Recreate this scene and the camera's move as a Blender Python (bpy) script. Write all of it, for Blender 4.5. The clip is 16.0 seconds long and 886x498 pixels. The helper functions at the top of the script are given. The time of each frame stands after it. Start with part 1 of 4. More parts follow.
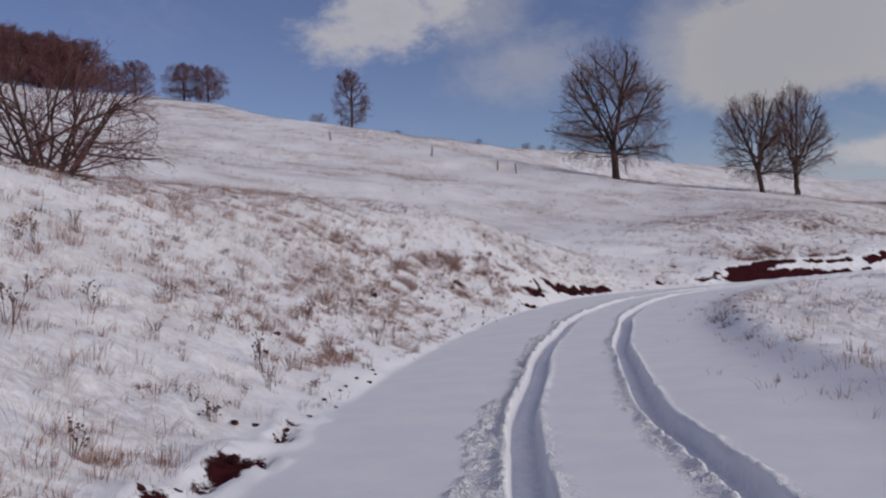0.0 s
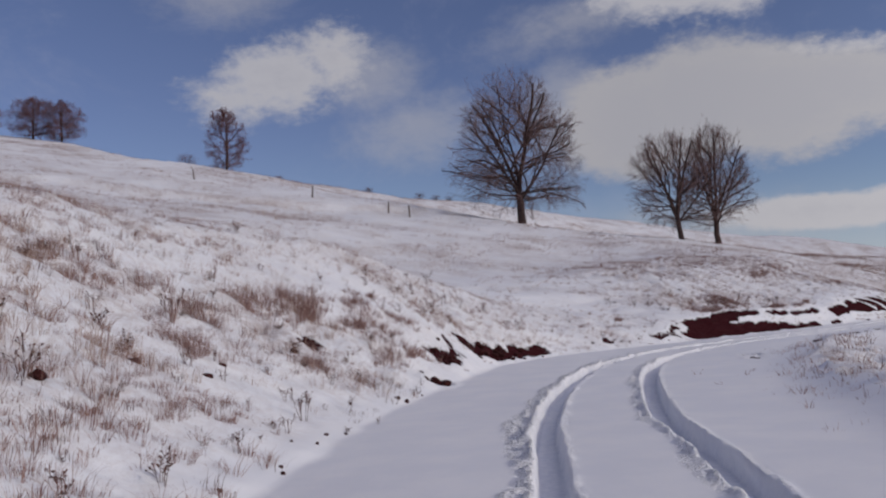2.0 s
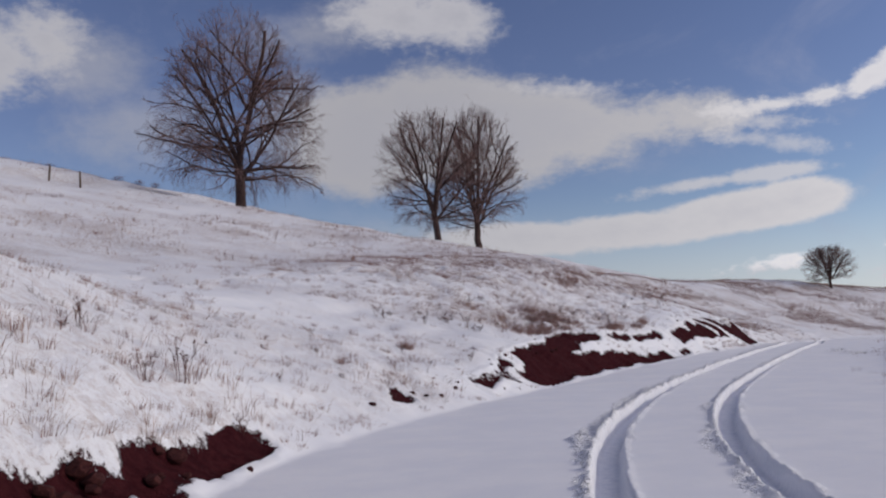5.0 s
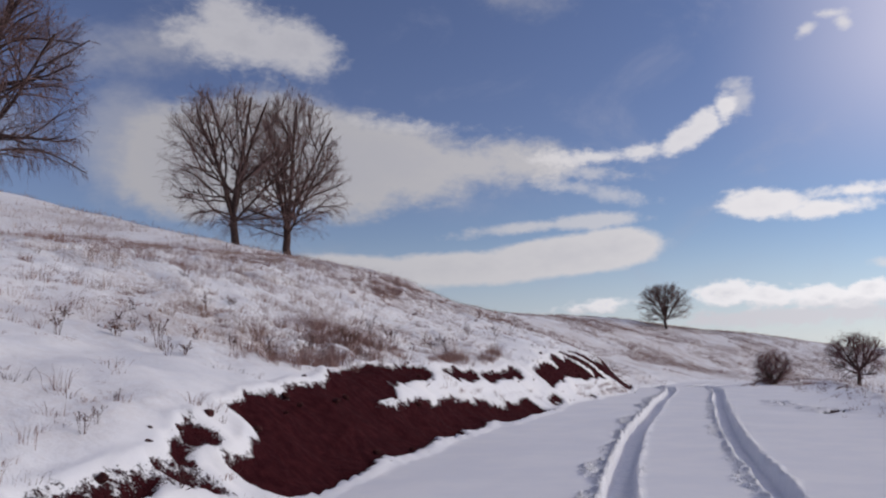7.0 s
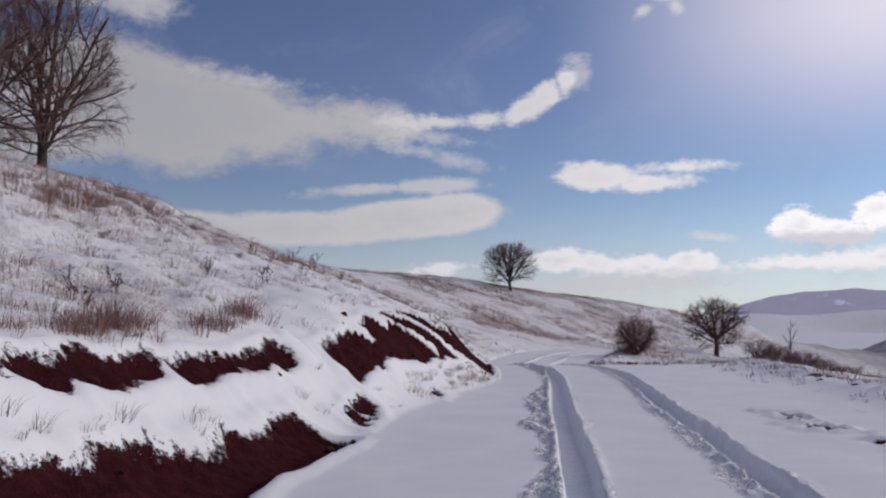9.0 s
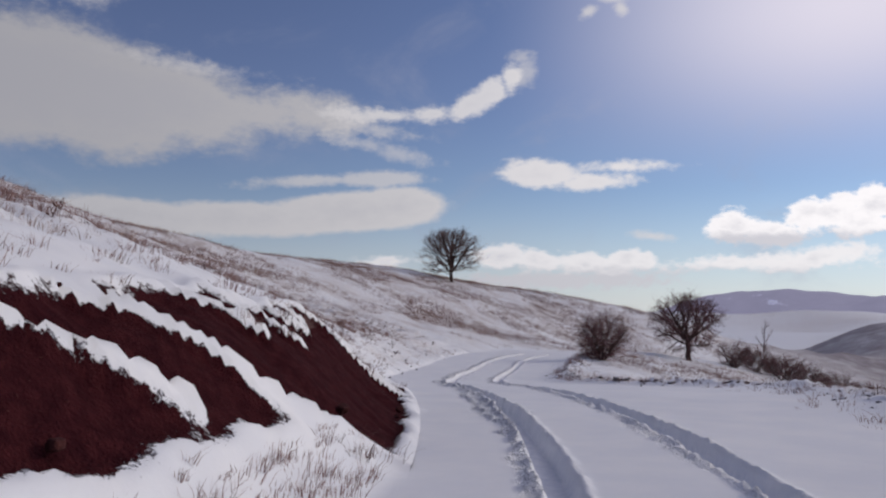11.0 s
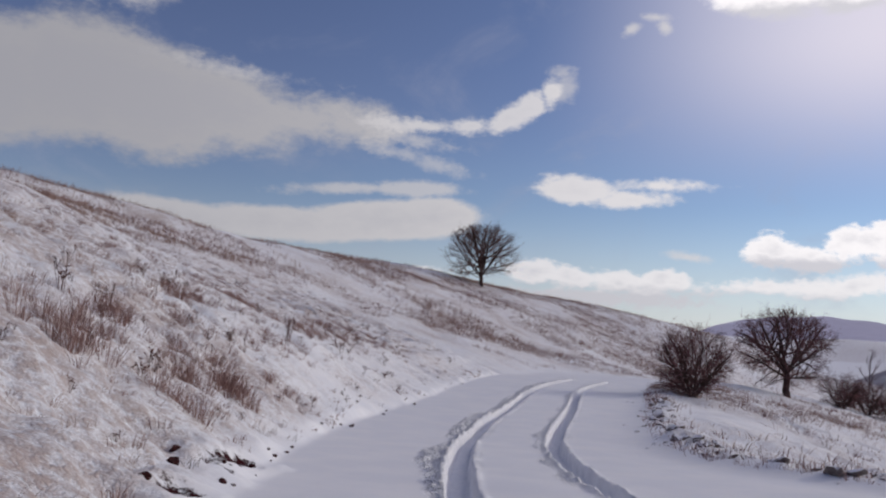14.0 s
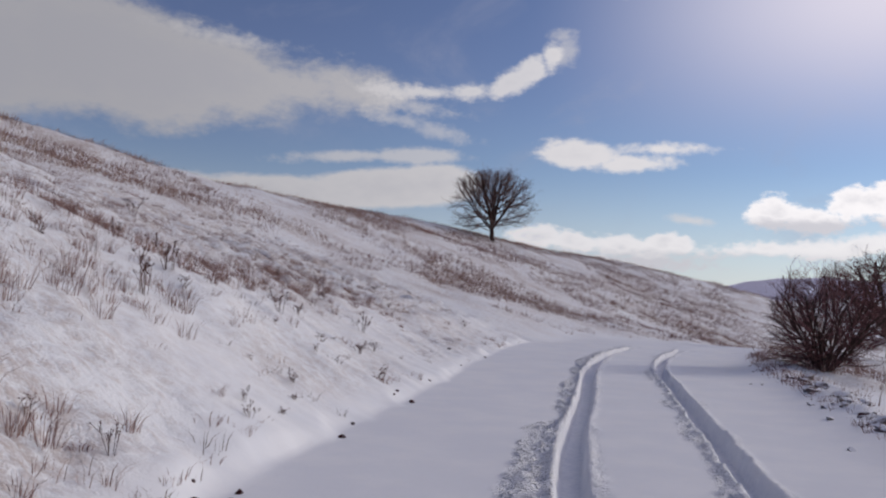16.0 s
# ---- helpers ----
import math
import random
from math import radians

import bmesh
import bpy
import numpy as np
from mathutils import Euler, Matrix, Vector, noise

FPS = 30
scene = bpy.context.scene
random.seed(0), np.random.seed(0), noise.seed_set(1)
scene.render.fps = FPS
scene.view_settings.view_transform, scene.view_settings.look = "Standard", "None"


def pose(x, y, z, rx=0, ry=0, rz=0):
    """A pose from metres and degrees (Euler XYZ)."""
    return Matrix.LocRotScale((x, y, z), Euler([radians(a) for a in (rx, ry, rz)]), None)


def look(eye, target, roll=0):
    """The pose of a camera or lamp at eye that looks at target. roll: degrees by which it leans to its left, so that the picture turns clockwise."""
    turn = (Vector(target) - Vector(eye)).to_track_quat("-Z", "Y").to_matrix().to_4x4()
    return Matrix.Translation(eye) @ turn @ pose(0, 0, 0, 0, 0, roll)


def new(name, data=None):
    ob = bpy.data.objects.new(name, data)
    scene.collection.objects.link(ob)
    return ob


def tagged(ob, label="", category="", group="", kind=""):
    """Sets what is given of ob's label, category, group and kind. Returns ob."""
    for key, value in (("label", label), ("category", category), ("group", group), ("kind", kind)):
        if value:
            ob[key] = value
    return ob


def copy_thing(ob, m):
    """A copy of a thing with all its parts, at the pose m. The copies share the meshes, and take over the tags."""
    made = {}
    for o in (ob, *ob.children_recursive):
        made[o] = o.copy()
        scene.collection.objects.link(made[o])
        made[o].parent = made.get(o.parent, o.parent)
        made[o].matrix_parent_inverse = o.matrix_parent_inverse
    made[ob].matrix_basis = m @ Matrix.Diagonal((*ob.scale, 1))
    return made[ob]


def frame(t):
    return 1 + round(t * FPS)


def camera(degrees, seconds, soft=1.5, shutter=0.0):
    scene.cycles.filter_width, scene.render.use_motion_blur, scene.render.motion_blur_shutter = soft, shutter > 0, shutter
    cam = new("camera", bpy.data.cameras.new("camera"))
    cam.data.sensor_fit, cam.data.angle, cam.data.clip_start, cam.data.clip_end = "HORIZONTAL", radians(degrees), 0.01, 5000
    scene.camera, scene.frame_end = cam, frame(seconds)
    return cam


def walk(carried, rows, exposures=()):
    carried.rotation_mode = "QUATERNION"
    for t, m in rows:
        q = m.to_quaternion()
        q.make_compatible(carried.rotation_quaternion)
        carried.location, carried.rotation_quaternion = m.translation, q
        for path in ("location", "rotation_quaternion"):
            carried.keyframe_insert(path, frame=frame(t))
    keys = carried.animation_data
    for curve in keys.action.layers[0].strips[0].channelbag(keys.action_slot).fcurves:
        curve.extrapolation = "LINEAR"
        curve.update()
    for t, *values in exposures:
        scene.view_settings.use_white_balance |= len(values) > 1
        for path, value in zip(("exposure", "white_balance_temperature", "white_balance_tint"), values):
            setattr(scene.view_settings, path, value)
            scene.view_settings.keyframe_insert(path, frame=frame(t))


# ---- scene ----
cam = camera(54.0, 16.0, soft=2.15)
PATH = [
    (0, (2.24, -5.06, 1.309), (2.44, 4.93, 1.704), -3.35),
    (0.5, (2.41, -2.00, 1.323), (3.02, 7.95, 2.047), -1.63),
    (1, (2.60, 1.06, 1.284), (3.45, 11.01, 1.896), -0.55),
    (1.5, (2.95, 4.15, 1.278), (4.11, 14.03, 2.262), -2.30),
    (2, (3.36, 7.40, 1.204), (4.83, 17.24, 2.224), -3.88),
    (2.5, (3.92, 10.78, 1.225), (5.54, 20.61, 2.167), -1.06),
    (3, (4.70, 14.07, 1.265), (7.17, 23.72, 2.082), -4.47),
    (3.5, (5.44, 16.93, 1.427), (8.61, 26.31, 2.827), -3.52),
    (3.7, (5.73, 17.96, 1.450), (9.11, 27.27, 2.834), -2.08),
    (5.8, (10.77, 29.14, 1.742), (15.83, 37.72, 2.676), -2.24),
    (6, (11.68, 30.21, 1.693), (16.91, 38.66, 2.823), -1.27),
    (6.5, (13.14, 32.25, 1.650), (18.77, 40.42, 2.839), -0.11),
    (7, (14.88, 34.29, 1.583), (20.96, 42.12, 2.895), -0.95),
    (7.5, (16.90, 36.37, 1.669), (23.32, 43.91, 3.041), -1.24),
    (8, (18.75, 38.19, 1.727), (25.53, 45.38, 3.206), -0.50),
    (8.5, (20.76, 40.02, 1.712), (27.93, 46.82, 3.266), 0.37),
    (9, (22.94, 41.86, 1.690), (30.38, 48.50, 2.548), -0.09),
    (9.5, (25.19, 43.67, 1.674), (32.92, 49.98, 2.271), 0.68),
    (9.7, (26.09, 44.41, 1.685), (33.93, 50.60, 2.237), 0.42),
    (11.8, (33.80, 49.74, 1.744), (41.63, 55.88, 2.758), 2.74),
    (12, (34.41, 50.17, 1.744), (42.25, 56.28, 2.844), 4.53),
    (12.5, (36.02, 51.29, 1.787), (43.81, 57.48, 2.836), 3.66),
    (13, (37.88, 52.68, 1.750), (45.58, 58.99, 2.743), 3.05),
    (13.5, (39.62, 54.04, 1.696), (47.32, 60.35, 2.683), 3.11),
    (14, (41.38, 55.58, 1.580), (48.99, 62.01, 2.494), 3.35),
    (14.5, (43.10, 57.08, 1.454), (50.68, 63.56, 2.235), 1.08),
    (15, (44.78, 58.71, 1.335), (52.32, 65.25, 1.949), 2.42),
    (15.5, (46.64, 60.30, 1.194), (54.19, 66.83, 1.754), 3.66),
    (16, (48.57, 61.83, 1.158), (56.19, 68.28, 1.690), 2.50),
]
walk(cam, [(t, look(eye, target, roll)) for t, eye, target, roll in PATH], [(0.0, -0.52, 6750, 14), (3.5, -0.52, 6750, 14), (5.8, -0.36, 6750, 14), (7.0, -0.38, 6750, 14), (9.0, -0.50, 6750, 14), (16.0, -0.54, 6750, 14)])

# ---- daylight ----
SUN_AZ, SUN_EL = -124.0, 22.5  # degrees; azimuth counted to the left from +y
sun_dir = Vector((-math.sin(radians(SUN_AZ)) * math.cos(radians(SUN_EL)), math.cos(radians(SUN_AZ)) * math.cos(radians(SUN_EL)), math.sin(radians(SUN_EL))))
sun = new("sun", bpy.data.lights.new("sun", "SUN"))
sun.data.energy, sun.data.angle, sun.data.color = 1.62, radians(0.6), (0.99, 0.945, 0.80)
sun.matrix_world = look(sun_dir * 300, (0, 0, 0))

world = bpy.data.worlds.new("sky")
scene.world = world
world.use_nodes = True
wt = world.node_tree
wt.nodes.clear()


class Net:
    """Short hand for wiring shader nodes."""

    def __init__(self, tree):
        self.t = tree

    def put(self, kind):
        return self.t.nodes.new(kind)

    def wire(self, a, b):
        self.t.links.new(a, b)

    def math(self, op, a, b=None, c=None, clamp=False):
        n = self.put("ShaderNodeMath")
        n.operation, n.use_clamp = op, clamp
        for i, v in enumerate((a, b, c)):
            if v is None:
                continue
            if isinstance(v, (int, float)):
                n.inputs[i].default_value = v
            else:
                self.wire(v, n.inputs[i])
        return n.outputs[0]

    def mix(self, fac, a, b, blend="MIX"):
        n = self.put("ShaderNodeMix")
        n.data_type, n.blend_type = "RGBA", blend
        for i, v in ((0, fac), (6, a), (7, b)):
            if isinstance(v, (int, float)):
                n.inputs[i].default_value = v
            elif isinstance(v, tuple):
                n.inputs[i].default_value = (*v, 1)
            else:
                self.wire(v, n.inputs[i])
        return n.outputs[2]

    def noise(self, vec, scale, detail=4, rough=0.55, dist=0.0):
        n = self.put("ShaderNodeTexNoise")
        n.inputs["Scale"].default_value, n.inputs["Detail"].default_value = scale, detail
        n.inputs["Roughness"].default_value, n.inputs["Distortion"].default_value = rough, dist
        if vec is not None:
            self.wire(vec, n.inputs["Vector"])
        return n.outputs["Fac"]

    def span(self, x, a, b, lo=0.0, hi=1.0):
        n = self.put("ShaderNodeMapRange")
        n.interpolation_type = "SMOOTHSTEP"
        n.inputs[1].default_value, n.inputs[2].default_value, n.inputs[3].default_value, n.inputs[4].default_value = a, b, lo, hi
        self.wire(x, n.inputs[0])
        return n.outputs[0]


def build_sky():
    w = Net(wt)
    out, bg = w.put("ShaderNodeOutputWorld"), w.put("ShaderNodeBackground")
    sky = w.put("ShaderNodeTexSky")
    sky.sky_type, sky.sun_disc = "NISHITA", False
    sky.sun_elevation, sky.sun_rotation = radians(SUN_EL), radians(-SUN_AZ)
    sky.altitude, sky.air_density, sky.dust_density, sky.ozone_density = 900, 1.0, 0.6, 2.0
    co = w.put("ShaderNodeTexCoord").outputs["Generated"]
    xyz = w.put("ShaderNodeSeparateXYZ")
    w.wire(co, xyz.inputs[0])
    deg = 180 / math.pi
    az = w.math("MULTIPLY", w.math("ARCTAN2", xyz.outputs[0], xyz.outputs[1]), -deg)
    el = w.math("MULTIPLY", w.math("ARCSINE", xyz.outputs[2]), deg)
    plane = w.put("ShaderNodeCombineXYZ")
    w.wire(w.math("MULTIPLY", az, 0.15), plane.inputs[0])
    w.wire(w.math("MULTIPLY", el, 0.24), plane.inputs[1])
    big, small, fine = w.noise(plane.outputs[0], 1.3, 4, 0.55, 0.3), w.noise(plane.outputs[0], 4.5, 6, 0.6), w.noise(plane.outputs[0], 11.0, 6, 0.62)
    lumps = w.math("ADD", w.math("MULTIPLY", w.math("SUBTRACT", big, 0.5), 1.4), w.math("ADD", w.math("MULTIPLY", w.math("SUBTRACT", small, 0.5), 1.6), w.math("MULTIPLY", w.math("SUBTRACT", fine, 0.5), 0.8)))
    glow = w.span(az, -20, -80, 0.0, 1.0)
    haze = w.math("MULTIPLY", w.span(el, 9.0, -1.0), 0.6)
    veil = w.math("MULTIPLY", w.math("MULTIPLY", w.span(az, -54, -78), w.span(el, 8, 19)), 0.95)
    wisp = w.math("MULTIPLY", w.span(w.noise(plane.outputs[0], 0.55, 6, 0.65, 0.6), 0.50, 0.85), 0.42)
    tint = w.mix(1.0, sky.outputs[0], w.mix(w.span(el, 4, 17), w.mix(glow, (1.05, 1.03, 1.16), (1.24, 1.36, 1.58)), w.mix(glow, SKY_TINT, (1.24, 1.20, 1.46))), "MULTIPLY")
    colour = w.mix(haze, tint, w.mix(glow, (5.9, 6.3, 7.6), (9.4, 10.5, 12.0)))
    colour = w.mix(wisp, colour, (4.8, 5.2, 6.8))
    colour = w.mix(veil, colour, (10.6, 10.5, 12.2))
    for cloud, soft, rag, dense, dim, bright, under, floor in CLOUDS:
        field = None
        for a, e, ra, re, tilt in cloud:
            c, s = math.cos(radians(tilt)), math.sin(radians(tilt))
            dx, dy = w.math("SUBTRACT", az, a), w.math("SUBTRACT", el, e)
            px = w.math("MULTIPLY_ADD", dx, c / ra, w.math("MULTIPLY", dy, s / ra))
            py = w.math("MULTIPLY_ADD", dx, -s / re, w.math("MULTIPLY", dy, c / re))
            r = w.math("SQRT", w.math("ADD", w.math("MULTIPLY", px, px), w.math("MULTIPLY", py, py)))
            one = w.math("MULTIPLY", w.math("SUBTRACT", 1.0, r), re)
            field = one if field is None else w.math("SMOOTH_MAX", field, one, 0.4 if soft > 0.5 else 0.12)
        thick = w.math("MULTIPLY_ADD", lumps, rag, field)
        cover = w.math("MULTIPLY", w.span(thick, -soft, soft), dense)
        # the side towards the sun is the brighter one, the thick of the cloud the greyer
        body = w.mix(glow, tuple(dim * k for k in (1.0, 1.03, 1.12)), tuple(bright * k for k in (1.0, 1.01, 1.04)))
        core = w.math("MULTIPLY", w.span(w.math("MULTIPLY_ADD", w.math("SUBTRACT", small, 0.5), 1.6, thick), 0.1, 1.5 + soft), under)
        if floor:
            # heaped clouds have flat grey bases
            core = w.math("MAXIMUM", core, w.math("MULTIPLY", w.span(w.math("MULTIPLY_ADD", w.math("SUBTRACT", small, 0.5), 1.2, el), floor + 0.8, floor), 0.75))
        body = w.mix(core, body, w.mix(glow, (4.7, 4.9, 5.6), (7.2, 7.5, 8.5)))
        colour = w.mix(cover, colour, body)
    w.wire(colour, bg.inputs[0])
    bg.inputs[1].default_value = 0.1
    w.wire(bg.outputs[0], out.inputs[0])


# clouds as rounded masses: azimuth, elevation, half length, half height, tilt (degrees)
FAIR = [(1.3, 17.4, 4.2, 2.05, -11), (-1.7, 18.5, 2.2, 1.77, -13), (4.3, 16.1, 2.7, 1.24, -1)]
VEILS = [(-4.2, 17.3, 2.9, 1.79, 2), (-7.3, 14.0, 3.4, 1.54, -7), (-7.2, 13.5, 2.9, 1.45, -9), (5.2, 22.5, 2.7, 1.29, -5), (-43.1, 24.5, 2.3, 1.05, 12),
         (-19.2, 19.9, 3.9, 1.01, -13), (-17.6, 13.8, 2.9, 3.38, -2), (-26.1, 5.8, 5.2, 1.08, 0)]
BANK = [(-26.5, 13.8, 6.2, 3.76, 0), (-30.5, 13.1, 5.0, 3.5, 11), (-21.2, 13.0, 4.4, 3.62, -1), (-34.5, 13.3, 6.0, 2.45, 9), (-38.6, 13.1, 5.2, 1.28, 5), (-43.4, 12.9, 3.3, 0.97, 1), (-42.3, 13.5, 4.0, 0.65, 7)]
TAIL = [(-48.2, 13.2, 3.0, 0.42, 1), (-51.2, 13.4, 1.7, 0.45, -4), (-53.6, 14.0, 1.7, 0.69, -27), (-55.2, 14.8, 1.3, 0.81, -37), (-56.4, 15.6, 0.9, 0.6, -60)]
LAYER = [(-46.1, 6.9, 6.1, 1.33, -4), (-49.1, 7.3, 3.0, 1.34, -4), (-39.2, 6.2, 6.8, 1.09, 0), (-32.6, 6.1, 6.7, 1.06, 3)]
PUFFS = [(-57.2, 15.9, 1.0, 0.8, -50), (-57.0, 16.9, 0.5, 0.3, 0), (-46.9, 11.3, 2.1, 0.36, 10), (-49.1, 10.7, 1.5, 0.35, 15), (-47.3, 12.3, 2.0, 0.5, 8), (-36.0, 15.6, 2.6, 0.3, 4)]
WISPS = [(-43.0, 8.8, 3.5, 0.33, -5), (-47.8, 9.1, 2.7, 0.52, -1), (-65.9, 5.4, 1.1, 0.25, 3), (-61.5, 19.7, 0.5, 0.25, -24), (-63.7, 19.8, 0.4, 0.31, 24), (-63.0, 20.4, 0.7, 0.17, 1)]
LENS = [(-58.4, 9.5, 2.6, 0.92, 3), (-61.6, 9.0, 2.7, 0.48, -4), (-63.6, 9.9, 2.3, 0.29, 0)]
ROW = [(-48.2, 3.6, 2.0, 0.33, -7), (-56.0, 4.1, 1.9, 0.82, 3), (-58.2, 3.8, 2.3, 0.70, 5), (-61.2, 3.6, 2.5, 0.70, 2), (-63.6, 3.7, 1.5, 0.72, -15), (-65.0, 3.8, 0.8, 0.65, -3),
       (-70.3, 3.7, 5.7, 0.42, -5), (-76.1, 4.0, 3.7, 0.51, -7), (-60.5, 2.6, 5.4, 0.59, 0), (-88, 4.0, 9, 0.8, 0)]
HEAPS = [(-70.5, 5.9, 1.6, 1.06, -2), (-72.3, 5.5, 2.3, 0.73, 1), (-73.7, 5.4, 1.0, 0.59, -2), (-74.8, 6.7, 1.3, 0.75, -12), (-76.6, 6.8, 1.8, 0.94, -12), (-78.5, 7.1, 1.6, 1.13, -12), (-77.9, 6.0, 1.8, 0.73, -1), (-92, 7, 9, 1.8, 0)]
CREST = [(-69.8, 21.7, 3.7, 1.52, 7), (-74.2, 21.1, 2.7, 0.91, 8), (-66.5, 22.3, 1.7, 0.84, 1), (-71.8, 22.7, 5.5, 1.47, 3)]
TOP = [(-24.6, 20.6, 4.0, 1.46, 4), (-28.1, 20.6, 2.6, 1.44, 21), (-23.4, 22.1, 1.9, 1.36, -4)]
# invented clouds outside the view, added for the lighting
UNSEEN = [(60, 14, 16, 4, 0), (120, 20, 20, 5, 0), (-150, 12, 22, 4, 0)]
# each with its edge's softness and raggedness (degrees), cover, brightness away from and towards the sun, grey of its thick parts, and height of its base
CLOUDS = [
    (VEILS, 1.6, 1.2, 0.5, 5.4, 7.0, 0.2, 0), (UNSEEN, 1.2, 1.2, 0.9, 5.4, 7.0, 0.4, 0), (FAIR, 1.0, 1.4, 0.9, 6.1, 8.5, 0.45, 0), (TOP, 0.8, 1.2, 0.88, 6.4, 8.5, 0.45, 0), (BANK, 0.85, 1.05, 0.95, 5.1, 8.9, 0.45, 0),
    (PUFFS, 0.4, 0.8, 0.55, 6.5, 9.5, 0.0, 0), (TAIL, 0.3, 0.65, 0.9, 6.5, 11.5, 0.25, 0), (LAYER, 0.22, 0.3, 0.95, 6.0, 10.0, 0.4, 0), (WISPS, 0.22, 0.4, 0.75, 6.0, 10.0, 0.0, 0), (LENS, 0.24, 0.5, 0.95, 7.0, 11.5, 0.3, 0),
    (ROW, 0.24, 0.75, 0.9, 8.0, 12.5, 0.6, 2.9), (HEAPS, 0.22, 0.85, 0.97, 8.0, 14.0, 0.5, 5.1), (CREST, 0.35, 0.6, 0.98, 8.0, 15.5, 0.1, 20.4),
]
SKY_TINT = (1.0, 0.92, 1.12)
build_sky()

# ---- materials ----
def material(name, build, rough=0.8, spec=0.3):
    m = bpy.data.materials.new(name)
    m.use_nodes = True
    w = Net(m.node_tree)
    b = m.node_tree.nodes["Principled BSDF"]
    b.inputs["Roughness"].default_value = rough
    b.inputs["Specular IOR Level"].default_value = spec
    build(w, b)
    return m


def bump(w, b, height, strength, distance):
    n = w.put("ShaderNodeBump")
    n.inputs["Strength"].default_value, n.inputs["Distance"].default_value = strength, distance
    w.wire(height, n.inputs["Height"])
    w.wire(n.outputs[0], b.inputs["Normal"])


def place(w):
    return w.put("ShaderNodeNewGeometry").outputs["Position"]


def attribute(w, name):
    n = w.put("ShaderNodeAttribute")
    n.attribute_name = name
    return n.outputs["Fac"]


def snow_ground(w, b):
    """Thin old snow with soil and dead grass showing where the land bears them."""
    at = place(w)
    n1, n2, n3 = w.noise(at, 1.3, 6, 0.6), w.noise(at, 9.0, 4, 0.6), w.noise(at, 46.0, 3, 0.6)
    snow = w.mix(w.span(n1, 0.35, 0.7), (0.78, 0.79, 0.83), (0.84, 0.84, 0.86))
    # trampled straw and stalks that only just come through
    straw = w.mix(w.span(n2, 0.3, 0.75), (0.24, 0.155, 0.135), (0.44, 0.34, 0.30))
    grassy = attribute(w, "grassy")
    n4 = w.noise(at, 0.33, 5, 0.62, 0.4)
    mat = w.math("ADD", w.math("MULTIPLY", n4, 0.6), w.math("ADD", w.math("MULTIPLY", n2, 0.75), w.math("MULTIPLY", n3, 0.4)))
    show = w.math("MULTIPLY", w.span(mat, 0.76, 1.08), w.math("MULTIPLY", grassy, 0.85), clamp=True)
    colour = w.mix(show, snow, straw)
    # leafless scrub far down the slope
    brush = w.math("MULTIPLY", attribute(w, "scrub"), w.span(w.noise(at, 0.12, 6, 0.7), 0.25, 0.6, 0.45, 1.0))
    colour = w.mix(brush, colour, (0.13, 0.095, 0.115))
    soil_c = w.mix(w.span(n2, 0.3, 0.75), (0.034, 0.007, 0.010), (0.066, 0.015, 0.018))
    soil_c = w.mix(w.math("MULTIPLY", w.span(n3, 0.66, 0.74), 0.35), soil_c, (0.14, 0.06, 0.05))
    soil = attribute(w, "soil")
    edge = w.math("ADD", soil, w.math("ADD", w.math("MULTIPLY", w.math("SUBTRACT", n2, 0.5), 0.50), w.math("MULTIPLY", w.math("SUBTRACT", n3, 0.5), 0.30)))
    bare = w.span(edge, 0.46, 0.54)
    colour = w.mix(bare, colour, soil_c)
    w.wire(colour, b.inputs["Base Color"])
    w.wire(w.span(bare, 0.0, 1.0, 0.72, 0.95), b.inputs["Roughness"])
    w.wire(w.span(bare, 0.0, 1.0, 0.25, 0.03), b.inputs["Specular IOR Level"])
    coarse = w.math("ADD", 0.06, w.math("ADD", w.math("MULTIPLY", grassy, 0.9), bare), clamp=True)
    bump(w, b, w.math("MULTIPLY", coarse, w.math("ADD", w.math("MULTIPLY", n2, 0.7), w.math("MULTIPLY", n3, w.math("ADD", 0.25, w.math("MULTIPLY", bare, 0.6))))), 0.7, 0.11)


def snow_road(w, b):
    at = place(w)
    n1, n2, n3 = w.noise(at, 1.3, 6, 0.6), w.noise(at, 14.0, 4, 0.65), w.noise(at, 70.0, 2, 0.6)
    colour = w.mix(w.span(n1, 0.35, 0.7), (0.78, 0.79, 0.83), (0.84, 0.84, 0.86))
    # rut floors darkened and blued: packed snow, with their shade put into the colour
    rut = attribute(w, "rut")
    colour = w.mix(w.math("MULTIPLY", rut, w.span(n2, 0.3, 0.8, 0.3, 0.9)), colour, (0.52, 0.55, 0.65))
    w.wire(colour, b.inputs["Base Color"])
    # crumbled snow beside the ruts
    n4 = w.span(w.noise(at, 24.0, 3, 0.6), 0.44, 0.62)
    crumb = w.math("MULTIPLY", w.math("MULTIPLY", attribute(w, "broken"), n4), 0.75)
    bump(w, b, w.math("ADD", crumb, w.math("MULTIPLY", w.math("ADD", w.math("MULTIPLY", n2, 0.35), w.math("MULTIPLY", n3, 0.2)), 0.15)), 1.0, 0.02)


def bark(dark, light, scale=9.0):
    def build(w, b):
        at = place(w)
        n = w.noise(at, scale, 5, 0.65, 0.4)
        w.wire(w.mix(w.span(n, 0.3, 0.75), dark, light), b.inputs["Base Color"])
        bump(w, b, n, 0.6, 0.02)
    return build


def dry(dark, light):
    """Dead stalks, each a shade of its own."""
    def build(w, b):
        isl = w.put("ShaderNodeNewGeometry").outputs["Random Per Island"]
        w.wire(w.mix(isl, dark, light), b.inputs["Base Color"])
    return build


